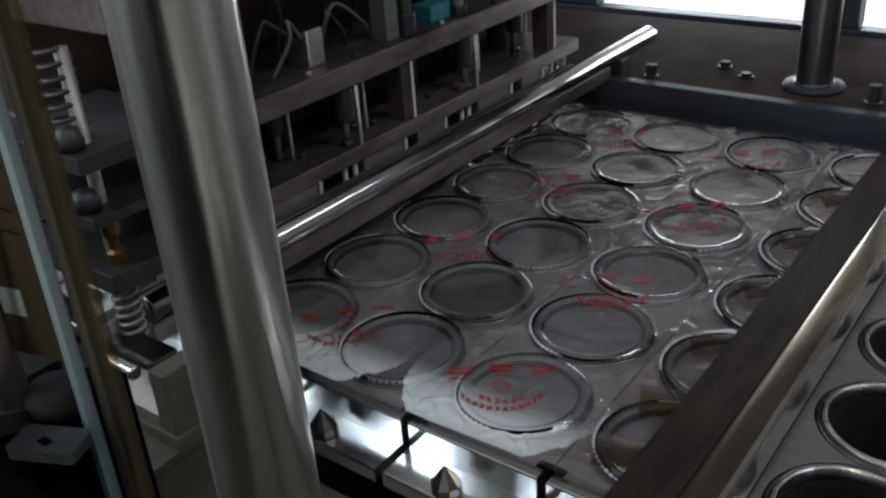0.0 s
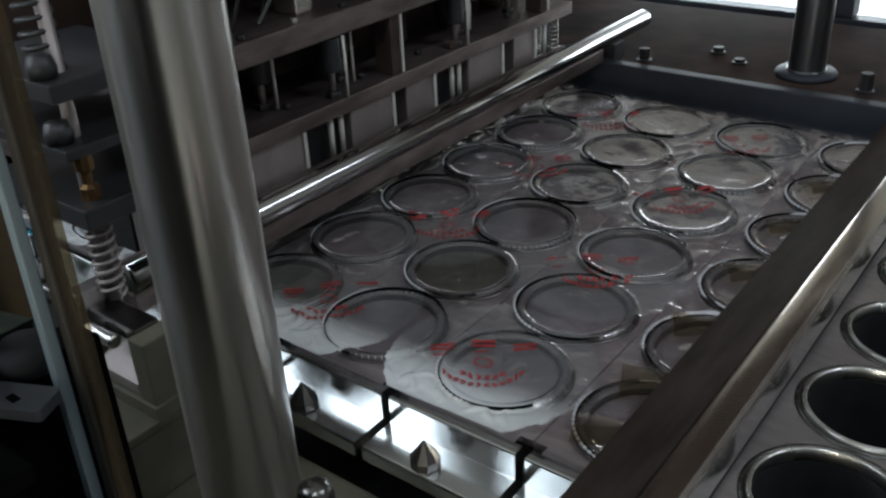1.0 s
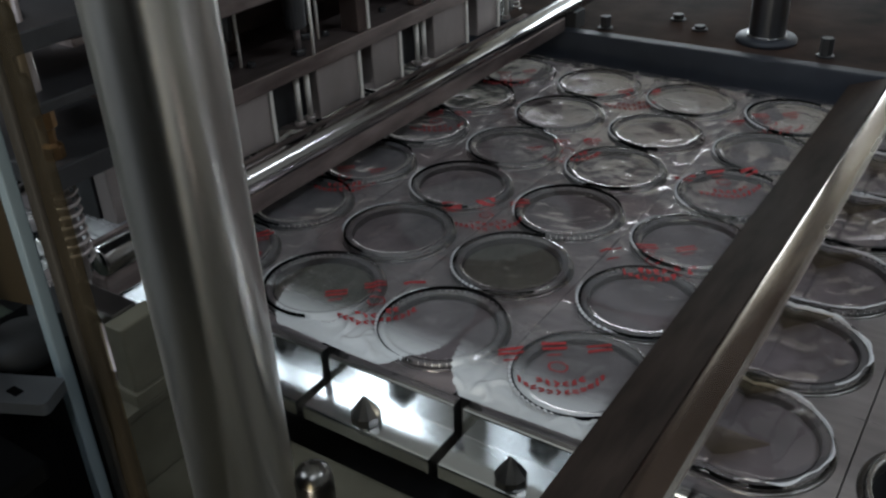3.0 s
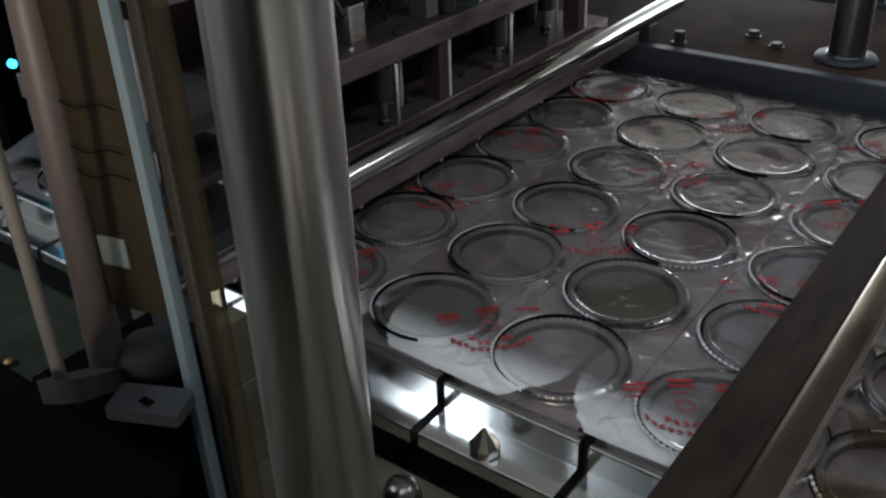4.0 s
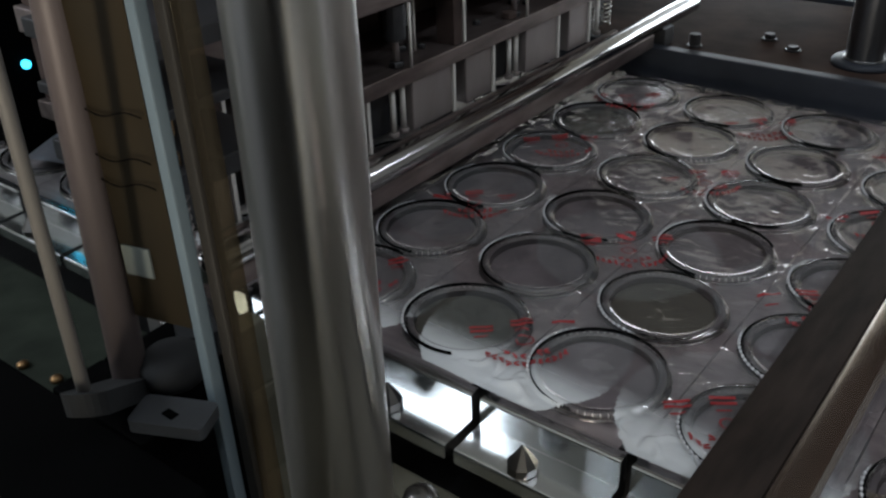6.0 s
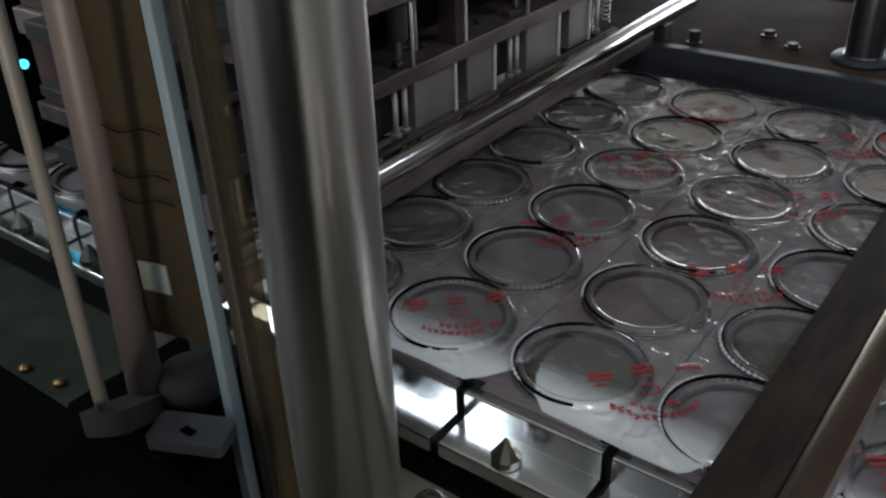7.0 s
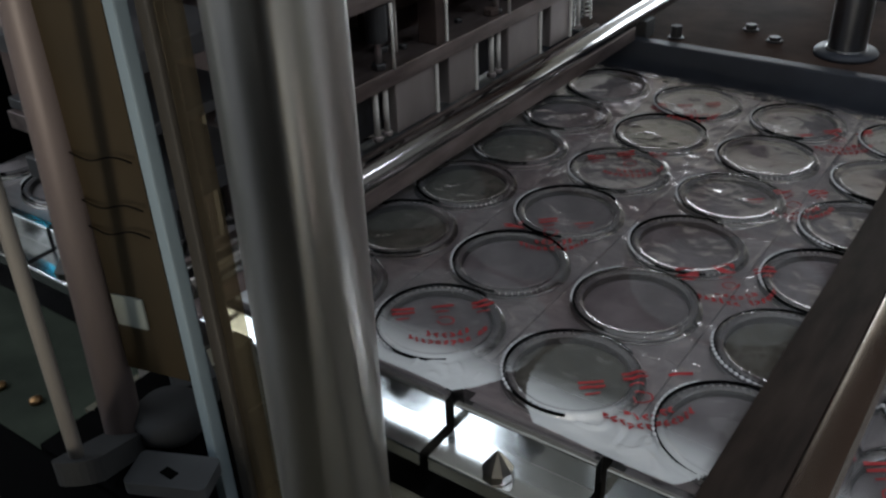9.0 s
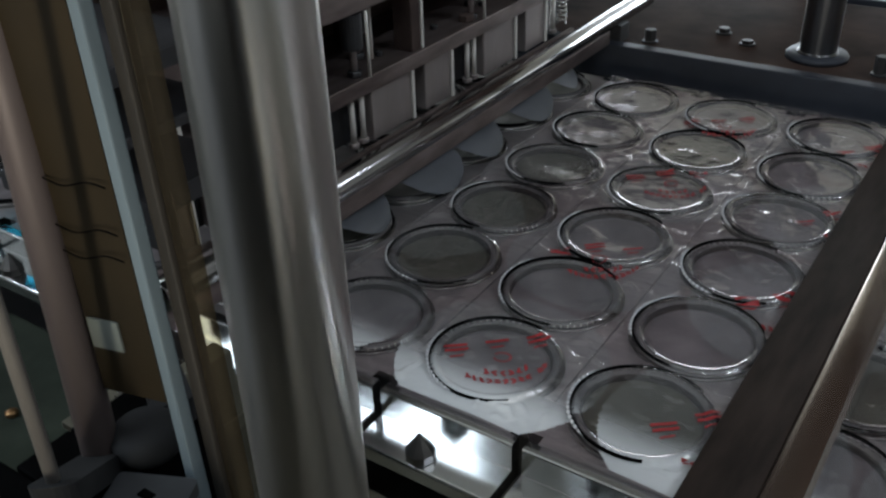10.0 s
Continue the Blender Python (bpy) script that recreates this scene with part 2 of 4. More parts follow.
def extrude_x(profile, x0, x1):
    bm = bmesh.new()
    a = [bm.verts.new((x0, y, z)) for y, z in profile]
    b = [bm.verts.new((x1, y, z)) for y, z in profile]
    n = len(a)
    for k in range(n):
        bm.faces.new((a[k], a[(k + 1) % n], b[(k + 1) % n], b[k]))
    bm.faces.new(a)
    bm.faces.new(b[::-1])
    return bm


def extrude_y(profile, y0, y1, steps=1):
    bm = bmesh.new()
    rows = [[bm.verts.new((x, y0 + (y1 - y0) * s / steps, z)) for x, z in profile] for s in range(steps + 1)]
    n = len(profile)
    for a, b in zip(rows, rows[1:]):
        for k in range(n):
            bm.faces.new((a[k], a[(k + 1) % n], b[(k + 1) % n], b[k]))
    bm.faces.new(rows[0])
    bm.faces.new(rows[-1][::-1])
    return bm


def extrude_z(profile, z0, z1):
    bm = bmesh.new()
    a = [bm.verts.new((x, y, z0)) for x, y in profile]
    b = [bm.verts.new((x, y, z1)) for x, y in profile]
    n = len(a)
    for k in range(n):
        bm.faces.new((a[k], a[(k + 1) % n], b[(k + 1) % n], b[k]))
    bm.faces.new(a)
    bm.faces.new(b[::-1])
    return bm


def spring(r, wire, z0, z1, turns, bm=None, at=(0, 0, 0)):
    own = bmesh.new()
    n, m = int(turns * 14), 6
    last = None
    for k in range(n + 1):
        a = 2 * math.pi * turns * k / n
        c = Vector((r * math.cos(a), r * math.sin(a), z0 + (z1 - z0) * k / n))
        out = Vector((math.cos(a), math.sin(a), 0))
        ring = [own.verts.new(c + wire * (out * math.cos(2 * math.pi * j / m) + Vector((0, 0, 1)) * math.sin(2 * math.pi * j / m))) for j in range(m)]
        if last:
            for j in range(m):
                own.faces.new((last[j], last[(j + 1) % m], ring[(j + 1) % m], ring[j]))
        last = ring
    own.transform(Matrix.Translation(at))
    return own if bm is None else merge(bm, own)


def tube(points, r, n=8):
    """A cable along points, smoothed."""
    bm = bmesh.new()
    pts = [Vector(p) for p in points]
    fine = []
    for k in range(len(pts) - 1):
        p0, p1, p2, p3 = pts[max(k - 1, 0)], pts[k], pts[k + 1], pts[min(k + 2, len(pts) - 1)]
        for s in range(6):
            u = s / 6
            fine.append(0.5 * ((2 * p1) + (p2 - p0) * u + (2 * p0 - 5 * p1 + 4 * p2 - p3) * u * u + (3 * p1 - p0 - 3 * p2 + p3) * u ** 3))
    fine.append(pts[-1])
    last = None
    for k, p in enumerate(fine):
        d = (fine[min(k + 1, len(fine) - 1)] - fine[max(k - 1, 0)]).normalized()
        side = d.orthogonal().normalized()
        up = d.cross(side)
        ring = [bm.verts.new(p + r * (side * math.cos(2 * math.pi * j / n) + up * math.sin(2 * math.pi * j / n))) for j in range(n)]
        if last:
            for j in range(n):
                bm.faces.new((last[j], last[(j + 1) % n], ring[(j + 1) % n], ring[j]))
        last = ring
    return bm


# ---- the hall round the machine ----
tagged(link("floor", box(-4, 4, -4, 4, -1.0, -0.9), FLOORM), "grey concrete hall floor", "floor", kind="structure")
tagged(link("ceiling", box(-4, 4, -4, 4, 2.6, 2.7), WALLM), "plain painted hall ceiling", "ceiling", kind="structure")
tagged(link("wall_south", box(-4, 4, -4.1, -4, -0.9, 2.6), WALLM), "plain painted hall wall", "wall", kind="structure")
tagged(link("wall_west", box(-4.1, -4, -4, 4, -0.9, 2.6), WALLM), "plain painted hall wall", "wall", kind="structure")
tagged(link("wall_east", box(4, 4.1, -4, 4, -0.9, 2.6), WALLM), "plain painted hall wall", "wall", kind="structure")
tagged(link("wall_north", box(-4, 4, 4, 4.1, -0.9, 2.6), WALLM), "plain painted hall wall", "wall", kind="structure")

# ---- machine bed ----
bed = thing("machine_bed", 0, 0, 0, "dark painted steel machine bed under the slat conveyor", "machine frame", kind="structure")
part("base_plate", box(-1.3, 0.9, -0.13, 0.72, -0.14, -0.12, 0.003), DARK, bed)
part("near_ledge", box(-0.0795, 0.9, -0.34, -0.101, -0.085, -0.055, 0.003), BEDGREY, bed, "worn grey metal ledge below the slat ends")
part("near_ledge", box(-1.3, -0.08, -0.34, -0.101, -0.085, -0.055, 0.003), GREEN, bed, "dark green painted ledge below the slat ends")
back_rail = thing("back_rail", 0, 0, 0, "dark blue-grey painted rail behind the conveyor", "rail", kind="structure")
part("rail_face", box(-1.2, 0.9, 0.600, 0.618, -0.10, 0.026, 0.002), PAINT, back_rail)
part("table", box(-1.2, 0.9, 0.6185, 0.93, -0.02, 0.022, 0.002), TABLETOP, back_rail, "oily brown machine table with stains")

# guard behind the machine, with its window
guard = thing("back_guard", 0, 0, 0, "dark blue-grey guard frame behind the machine", "guard", kind="structure")
part("bottom_rail", box(-1.2, 0.9, 0.985, 1.02, -0.25, 0.0155, 0.003), PAINT, guard)
part("lower_panel", box(-1.2, 0.9, 0.94, 0.975, -0.12, -0.012, 0.003), PAINT, guard)
part("upright", box(-0.46, -0.355, 0.985, 1.02, 0.0165, 0.124, 0.003), PAINT, guard)
part("upright", box(0.005, 0.075, 0.985, 1.02, 0.0165, 0.124, 0.003), PAINT, guard)
part("upper_panel", box(-1.2, 0.9, 0.985, 1.02, 0.125, 0.37, 0.003), PANELGREY, guard, "cream painted upper guard panel")
part("housing", box(-1.2, 0.9, 0.95, 1.02, 0.3705, 1.1, 0.003), RUST, guard, "oily brown housing above the guard")
tagged(link("backdrop", box(-1.4, 1.4, 1.70, 1.71, -0.3, 0.75), DAYLIGHT), "bright white daylight behind the guard", "backdrop", kind="structure")


# ---- slat conveyor: plates with six cup holes each ----
PX, PY, R = 0.11, 0.0993, 0.0465
ROWS = 6


def cup_y(j):
    return j * PY


def slat_top():
    bm = bmesh.new()
    hx, hy, n, rh = PX / 2 - 0.0005, PY / 2, 64, 0.0492
    for j in range(ROWS):
        cy = cup_y(j)
        outer, inner, low, seat = [], [], [], []
        for k in range(n):
            a = 2 * math.pi * (k + 0.5) / n
            c, s = math.cos(a), math.sin(a)
            f = 1 / max(abs(c) / hx, abs(s) / hy)
            outer.append(bm.verts.new((c * f, cy + s * f, 0)))
            inner.append(bm.verts.new((c * rh, cy + s * rh, 0)))
            low.append(bm.verts.new((c * rh, cy + s * rh, -0.009)))
            seat.append(bm.verts.new((c * 0.0415, cy + s * 0.0415, -0.009)))
        for k in range(n):
            m = (k + 1) % n
            bm.faces.new((outer[k], outer[m], inner[m], inner[k]))
            bm.faces.new((inner[k], inner[m], low[m], low[k]))
            bm.faces.new((low[k], low[m], seat[m], seat[k]))
    bmesh.ops.remove_doubles(bm, verts=bm.verts[:], dist=1e-5)
    for axis, at, move in ((1, -hy, (0, -0.058 + hy, 0)), (1, cup_y(5) + hy, (0, 0.0085, 0)), (0, -hx, (0, 0, -0.032)), (0, hx, (0, 0, -0.032))):
        rim = [e for e in bm.edges if len(e.link_faces) == 1 and all(abs(v.co[axis] - at) < 1e-5 for v in e.verts)]
        made = bmesh.ops.extrude_edge_only(bm, edges=rim)["geom"]
        bmesh.ops.translate(bm, verts=[g for g in made if isinstance(g, bmesh.types.BMVert)], vec=move)
    return bm


END = [(-0.0575, 0.0), (-0.0652, 0.0), (-0.0662, -0.0005), (-0.0666, -0.0014), (-0.0666, -0.0206), (-0.0672, -0.0212), (-0.0955, -0.0218),
       (-0.0965, -0.0222), (-0.0972, -0.0234), (-0.0972, -0.0330), (-0.0575, -0.0330)]
CONE = [(0, -0.001), (0.0092, -0.001), (0.0102, 0.0005), (0.0102, 0.0062), (0.0094, 0.0074), (0.0012, 0.0192), (0, 0.0198)]


def build_slat():
    s = thing("conveyor_slat", 0, 0, 0, "milled aluminium conveyor slat with six ringed cup holes", "conveyor slat", "slats of the conveyor")
    part("plate", slat_top(), SLAT, s)
    hx = PX / 2 - 0.0036
    near = part("end_block", extrude_x(END, -hx, hx), ENDFACE, s, "polished stepped end block")
    part("locating_cone", lathe(CONE, 9, at=(-0.005, -0.0868, -0.0212)), CONESTEEL, near, "pointed steel locating cone")
    far = [(0.4965 - y, z) for y, z in END]
    part("end_block", extrude_x(far, -hx, hx), ENDFACE, s, "polished stepped end block")
    ring = None
    for j in range(ROWS):
        if ring is None:
            ring = part("ring", lathe([(0.0413, -0.006), (0.0413, 0.0022), (0.0419, 0.0030), (0.0438, 0.0030), (0.0447, 0.0022), (0.0447, -0.0085)], 56), RING, s, "turned steel ring round the hole", True)
            ring.location = (0, cup_y(0), 0)
        else:
            o = new("ring", ring.data)
            o.parent = s
            o.location = (0, cup_y(j), 0)
            o["label"] = "turned steel ring round the hole"
        if j == 0:
            sleeve = part("sleeve", lathe([(0.0412, -0.0065), (0.0405, -0.010), (0.0405, -0.09)], 40), DARK, s, "dark hole sleeve", True)
        else:
            o = new("sleeve", sleeve.data)
            o.parent = s
            o.location = (0, cup_y(j), 0)
            o["label"] = "dark hole sleeve"
        # added pale bar in place of the bright reflection at the hole's bottom
        if j == 0:
            bar = part("reflection_bar", box(-0.032, 0.026, -0.006, 0.006, -0.074, -0.066, 0.001), BLOCK, s, "pale bar standing in for a reflection deep in the hole")
            bar.rotation_euler = (0, 0, radians(-28))
        else:
            o = new("reflection_bar", bar.data)
            o.parent = s
            o.location, o.rotation_euler = (0, cup_y(j), 0), (0, 0, radians(-28))
            o["label"] = "pale bar standing in for a reflection deep in the hole"
        # added dark ring that gives the groove its shaded outline
        if j == 0:
            shade_ring = part("groove_shade_ring", lathe([(0.0450, -0.0088), (0.0450, 0.0006), (0.0458, 0.0014), (0.0481, 0.0014), (0.0489, 0.0006), (0.0489, -0.0088)], 56), CONESTEEL, s, "added dark ring standing in for the groove's shade", True)
        else:
            o = new("groove_shade_ring", shade_ring.data)
            o.parent = s
            o.location = (0, cup_y(j), 0)
            o["label"] = "added dark ring standing in for the groove's shade"
    return s


SLATS = range(-10, 6)
slat0 = build_slat()
moving = []
for k in SLATS:
    ob = slat0 if k == SLATS[0] else copy_thing(slat0, pose(k * PX, 0, 0))
    moving.append((ob, k * PX, 0.0, 0.0, pose(0, 0, 0)))


# ---- cups in the slats, filled ----
def ribbed_rim():
    """The flange of a cup, with fine ribs round its outer edge."""
    bm = bmesh.new()
    n = 112
    rings = []
    for r, z, rib in ((0.0395, 0.0030, 0), (0.0402, 0.0038, 0), (0.0420, 0.0041, 0), (0.0430, 0.0046, 0.3), (0.0442, 0.0045, 1.0), (0.0450, 0.0036, 1.0), (0.0450, 0.0012, 0.6)):
        rings.append([])
        for k in range(n):
            e = (1 if k % 2 else -1) * rib
            a = 2 * math.pi * k / n
            rr = r + e * 0.0006
            rings[-1].append(bm.verts.new((rr * math.cos(a), rr * math.sin(a), z + e * 0.0008)))
    for a, b in zip(rings, rings[1:]):
        for k in range(n):
            m = (k + 1) % n
            bm.faces.new((a[k], a[m], b[m], b[k]))
    return bm


def crimp():
    """A thin dark bead of crimped edge that tapers off at both ends."""
    bm = bmesh.new()
    n, last = 60, None
    for k in range(n + 1):
        a = radians(62 + 236 * k / n)
        w = (0.00052 + 0.00026 * noise.noise(Vector((k * 0.31, 1.7, 0)))) * math.sin(math.pi * k / n) ** 0.7 + 0.00006
        ring = [bm.verts.new((rr * math.cos(a), rr * math.sin(a), z)) for rr, z in ((0.0466 - w, 0.0034), (0.0466 - w * 0.6, 0.0064), (0.0466 + w * 0.6, 0.0064), (0.0466 + w, 0.0034))]
        if last:
            for j in range(3):
                bm.faces.new((last[j], last[j + 1], ring[j + 1], ring[j]))
        last = ring
    return bm


def build_cup(mat, label):
    c = thing("plastic_cup", 0, 0, 0, label, "cup", "cups in the conveyor")
    part("rim", ribbed_rim(), CUP, c, "ribbed cup rim", True)
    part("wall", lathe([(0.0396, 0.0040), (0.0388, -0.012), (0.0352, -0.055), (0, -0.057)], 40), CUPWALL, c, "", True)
    bm = bmesh.new()
    last = None
    for b in range(81):
        a = radians(203 - 46 + 92 * b / 80)
        w = 0.0002 + 0.0012 * abs(math.cos(math.pi * b / 5)) ** 1.5 * min(1, b / 8, (80 - b) / 8)
        ring = []
        for q in range(6):
            t = 2 * math.pi * q / 6
            rr = 0.0481 + w * math.cos(t)
            ring.append(bm.verts.new((rr * math.cos(a), rr * math.sin(a), 0.0058 + w * math.sin(t))))
        if last:
            for q in range(6):
                bm.faces.new((last[q], last[(q + 1) % 6], ring[(q + 1) % 6], ring[q]))
        last = ring
    part("knurl", bm, BEAD, c, "glossy embossed dotted knurl", True)
    part("crimp_line", crimp(), BLACK, c, "black crimp line round the rim")
    bm = bmesh.new()
    fill = lathe([(0, -0.0012), (0.008, -0.0012), (0.016, -0.0010), (0.026, -0.0010), (0.0335, -0.0006), (0.0366, -0.0002), (0.0388, -0.0010)], 40, bm)
    for v in fill.verts:
        v.co.z += 0.0012 * noise.noise(v.co * 70)
    part("filling", fill, mat, c, "", True)
    return c


cup_grey = build_cup(FILLING, "grey plastic cup filled to the rim under clear film")
cup_dark = build_cup(FILLING_DARK, "grey plastic cup with darker filling under clear film")
random.seed(11)
DARKCUPS = {(0, 1), (-1, 0), (-3, 1), (-3, 2), (-2, 4), (-3, 3), (-4, 1)}
first = {True: cup_dark, False: cup_grey}
used = set()
for k in range(-9, 3):
    for j in range(ROWS):
        dark = (k, j) in DARKCUPS
        turn = random.uniform(-34, 30)
        lift = random.uniform(-0.0004, 0.0006)
        if dark not in used:
            ob = first[dark]
            used.add(dark)
        else:
            ob = copy_thing(first[dark], pose(k * PX, cup_y(j), lift))
        moving.append((ob, k * PX, cup_y(j), lift, pose(0, 0, 0, random.uniform(-1.2, 1.2), random.uniform(-1.2, 1.2), turn)))


# ---- sealing film over the cups ----
def smooth(a, b, v):
    u = min(1, max(0, (v - a) / (b - a)))
    return u * u * (3 - 2 * u)


def film_height(x, y):
    """Height of the film over the slats: a sagging skin in each cup, a step round its rim, creases between the slats."""
    k, j = round(x / PX), min(max(round(y / PY), 0), ROWS - 1)
    r = math.hypot(x - k * PX, y - j * PY)
    n1 = noise.noise(Vector((x * 24, y * 24, 3.1 + k)))
    n2 = noise.noise(Vector((x * 75, y * 75, 7.7)))
    n3 = noise.noise(Vector((x * 10 + y * 16, y * 6, 1.3)))
    d = noise.noise(Vector((k * 5.3, j * 3.1, 0.7)))
    u = min(1, r / 0.0405)
    fold = math.sin(x * (70 + 50 * d) + y * 60 * (1 - d) + 5 * d + 2.5 * n1)
    skin = 0.0046 - 0.0012 * (1 - u * u) + (1 - u * u) * (0.0019 * n1 + 0.0008 * fold + 0.0003 * n2) + 0.0007 * (1 - u ** 4) * max(0, 0.22 - abs(n3 + 0.5 * n2 - 0.4 * d)) / 0.22
    ridge = 0.0063
    out = 0.0042 + 0.0024 * n3 + 0.0020 * n1 + 0.0009 * n2 + 0.0022 * max(0, 0.12 - abs(n1 - 0.4 * n2)) / 0.12
    z = skin + (ridge - skin) * smooth(0.0396, 0.0424, r)
    lip = 0.0462 + 0.0008 * n3
    z = z + (min(out, 0.0066) - z) * smooth(lip - 0.0012, lip + 0.0012, r)
    if r > lip + 0.001:
        near = math.exp(-((r - lip - 0.0025) / 0.0022) ** 2)
        z -= 0.0012 * near
        e = abs(x / PX - math.floor(x / PX) - 0.5) * PX
        z -= 0.0018 * math.exp(-(e / 0.0022) ** 2) * smooth(-0.1, 0.35, noise.noise(Vector((y * 16, k, 9.1))))
    return z


FX0, FX1, FY0, FY1 = -0.385, 0.270, -0.0585, 0.562
DISCS = [(-0.060 + a * 0.156, b * 0.156) for a in range(-3, 3) for b in range(4)]


def film_mesh():
    step = 0.0017
    nx, ny = int((FX1 - FX0) / step), int((FY1 - FY0) / step)
    verts, faces, keep, milky = [], [], {}, []
    for a in range(nx + 1):
        for b in range(ny + 1):
            x, y = FX0 + (FX1 - FX0) * a / nx, FY0 + (FY1 - FY0) * b / ny
            torn = 0.264 - 0.024 * abs(math.sin(y * 33)) - 0.016 * noise.noise(Vector((y * 18, 2.2, 0)))
            if x > torn + 0.004:
                continue
            keep[a, b] = len(verts)
            z = film_height(x, y)
            if x > 0.19:
                z += (0.010 * max(0, noise.noise(Vector((x * 26, y * 17, 5.5)))) + 0.004 * (0.5 - abs(noise.noise(Vector((x * 38, y * 30, 2.5)))))) * min(1, (x - 0.19) / 0.04)
            edge = min(y - FY0, FY1 - y)
            if edge < 0.014:
                z -= (0.014 - edge) ** 2 * 22
            wave = 0.0050 * noise.noise(Vector((x * 11, 4.4 if y > 0.2 else 8.8, 0)))
            verts.append((x, y + wave * max(0, 1 - edge / 0.03), z if math.hypot(x - round(x / PX) * PX, y - min(max(round(y / PY), 0), 5) * PY) < 0.041 else max(z, 0.0034)))
    for a in range(nx):
        for b in range(ny):
            q = [(a, b), (a + 1, b), (a + 1, b + 1), (a, b + 1)]
            if all(c in keep for c in q):
                faces.append([keep[c] for c in q])
                x, y = verts[keep[a, b]][:2]
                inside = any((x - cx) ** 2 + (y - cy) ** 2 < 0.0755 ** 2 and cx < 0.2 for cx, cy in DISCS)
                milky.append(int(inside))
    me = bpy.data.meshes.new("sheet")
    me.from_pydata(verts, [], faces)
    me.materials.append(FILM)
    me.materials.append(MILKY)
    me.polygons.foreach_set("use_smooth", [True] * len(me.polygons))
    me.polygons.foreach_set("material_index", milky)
    return me


film = thing("sealing_film", 0, 0, 0, "clear printed plastic sealing film, wrinkled and torn at its end", "film")
sheet = new("sheet", film_mesh())
sheet.parent = film
sheet.visible_shadow = False
moving.append((film, 0.0, 0.0, 0.0, pose(0, 0, 0)))


def red_print(cx, cy, turn, worn):
    """One repeat of the red print: striped bars, an emblem ring and an arc of short strokes; it lies on the film."""
    bm = bmesh.new()
    ca, sa = math.cos(turn), math.sin(turn)

    def patch(u0, u1, v0, v1, tilt=0.0, steps=3):
        mu, mv = (u0 + u1) / 2, (v0 + v1) / 2
        grid = []
        for a in range(steps + 1):
            col = []
            for b in (0, 1):
                du, dv = u0 + (u1 - u0) * a / steps - mu, (v0, v1)[b] - mv
                u, v = mu + du * math.cos(tilt) - dv * math.sin(tilt), mv + du * math.sin(tilt) + dv * math.cos(tilt)
                x, y = cx + u * ca - v * sa, cy + u * sa + v * ca
                col.append(bm.verts.new((x, y, film_height(x, y) + 0.0011)))
            grid.append(col)
        for p, q in zip(grid, grid[1:]):
            bm.faces.new((p[0], q[0], q[1], p[1]))

    for g, (bu, bv) in enumerate(((-0.030, 0.019), (0.000, 0.024), (0.030, 0.019))):
        for s in range(2):
            if random.random() > worn * 0.6:
                patch(bu - 0.0085, bu + 0.0085, bv - 0.005 * s, bv - 0.005 * s + 0.0026, 0.05 * g)
        if random.random() > worn:
            patch(bu - 0.006, bu + 0.004, bv - 0.011, bv - 0.0095, 0.1)
    for a in range(9):
        t0 = 2 * math.pi * a / 9
        if random.random() > worn:
            patch(0.006 * math.cos(t0) - 0.0020, 0.006 * math.cos(t0) + 0.0020, 0.001 + 0.005 * math.sin(t0) - 0.0005, 0.001 + 0.005 * math.sin(t0) + 0.0006, t0 + 1.57, 1)
    for row, (rad, n, span) in enumerate(((0.036, 12, 1.25), (0.027, 6, 0.8))):
        for a in range(n):
            if random.random() < worn * 0.4:
                continue
            t0 = -math.pi / 2 + span * (a / (n - 1) - 0.5) * 1.35
            u, v = rad * math.cos(t0), rad * math.sin(t0) + 0.010
            for st in range(2):
                patch(u - 0.0020, u + 0.0020, v - 0.0022 + 0.0026 * st, v - 0.0022 + 0.0026 * st + 0.0017, t0 + 1.57 + random.uniform(-0.9, 0.9), 1)
    return bm


def film_flap(x0, y0, x1, y1, width, lift):
    """A torn tongue of film that stands up from the sheet's end."""
    bm = bmesh.new()
    n, last = 10, None
    side = Vector((-(y1 - y0), x1 - x0, 0)).normalized()
    for k in range(n + 1):
        u = k / n
        c = Vector((x0 + (x1 - x0) * u, y0 + (y1 - y0) * u, 0.0066 + 0.45 * lift * u * u))
        w = width * (1 - u) ** 0.8 * (1 + 0.30 * noise.noise(Vector((x0 * 40, y0 * 40, 4 * u)))) + 0.0004
        crest = 0.25 * math.sin(3 * u + 20 * y0)
        row = []
        for e in (-1, -0.5, crest, 0.5, 1):
            p = c + side * w * e + Vector((0, 0, 0.26 * w * (1 - abs(e - crest) / (1 + abs(crest)))))
            row.append(bm.verts.new((p.x, p.y, min(p.z, 0.0100))))
        if last:
            for j in range(4):
                bm.faces.new((last[j], last[j + 1], row[j + 1], row[j]))
        last = row
    return bm


for fx, fy, dx, dy, fw, fl in ((0.184, 0.030, 0.046, 0.020, 0.019, 0.009), (0.184, 0.112, 0.050, 0.026, 0.017, 0.010), (0.188, 0.205, 0.044, 0.026, 0.018, 0.009),
                               (0.186, 0.300, 0.048, 0.028, 0.016, 0.009), (0.190, 0.400, 0.040, 0.026, 0.016, 0.008), (0.182, -0.030, 0.052, 0.018, 0.018, 0.008)):
    part("torn_flap", film_flap(fx, fy, fx + dx, fy + dy, fw, fl), TINTED, film, "torn upright film flap")


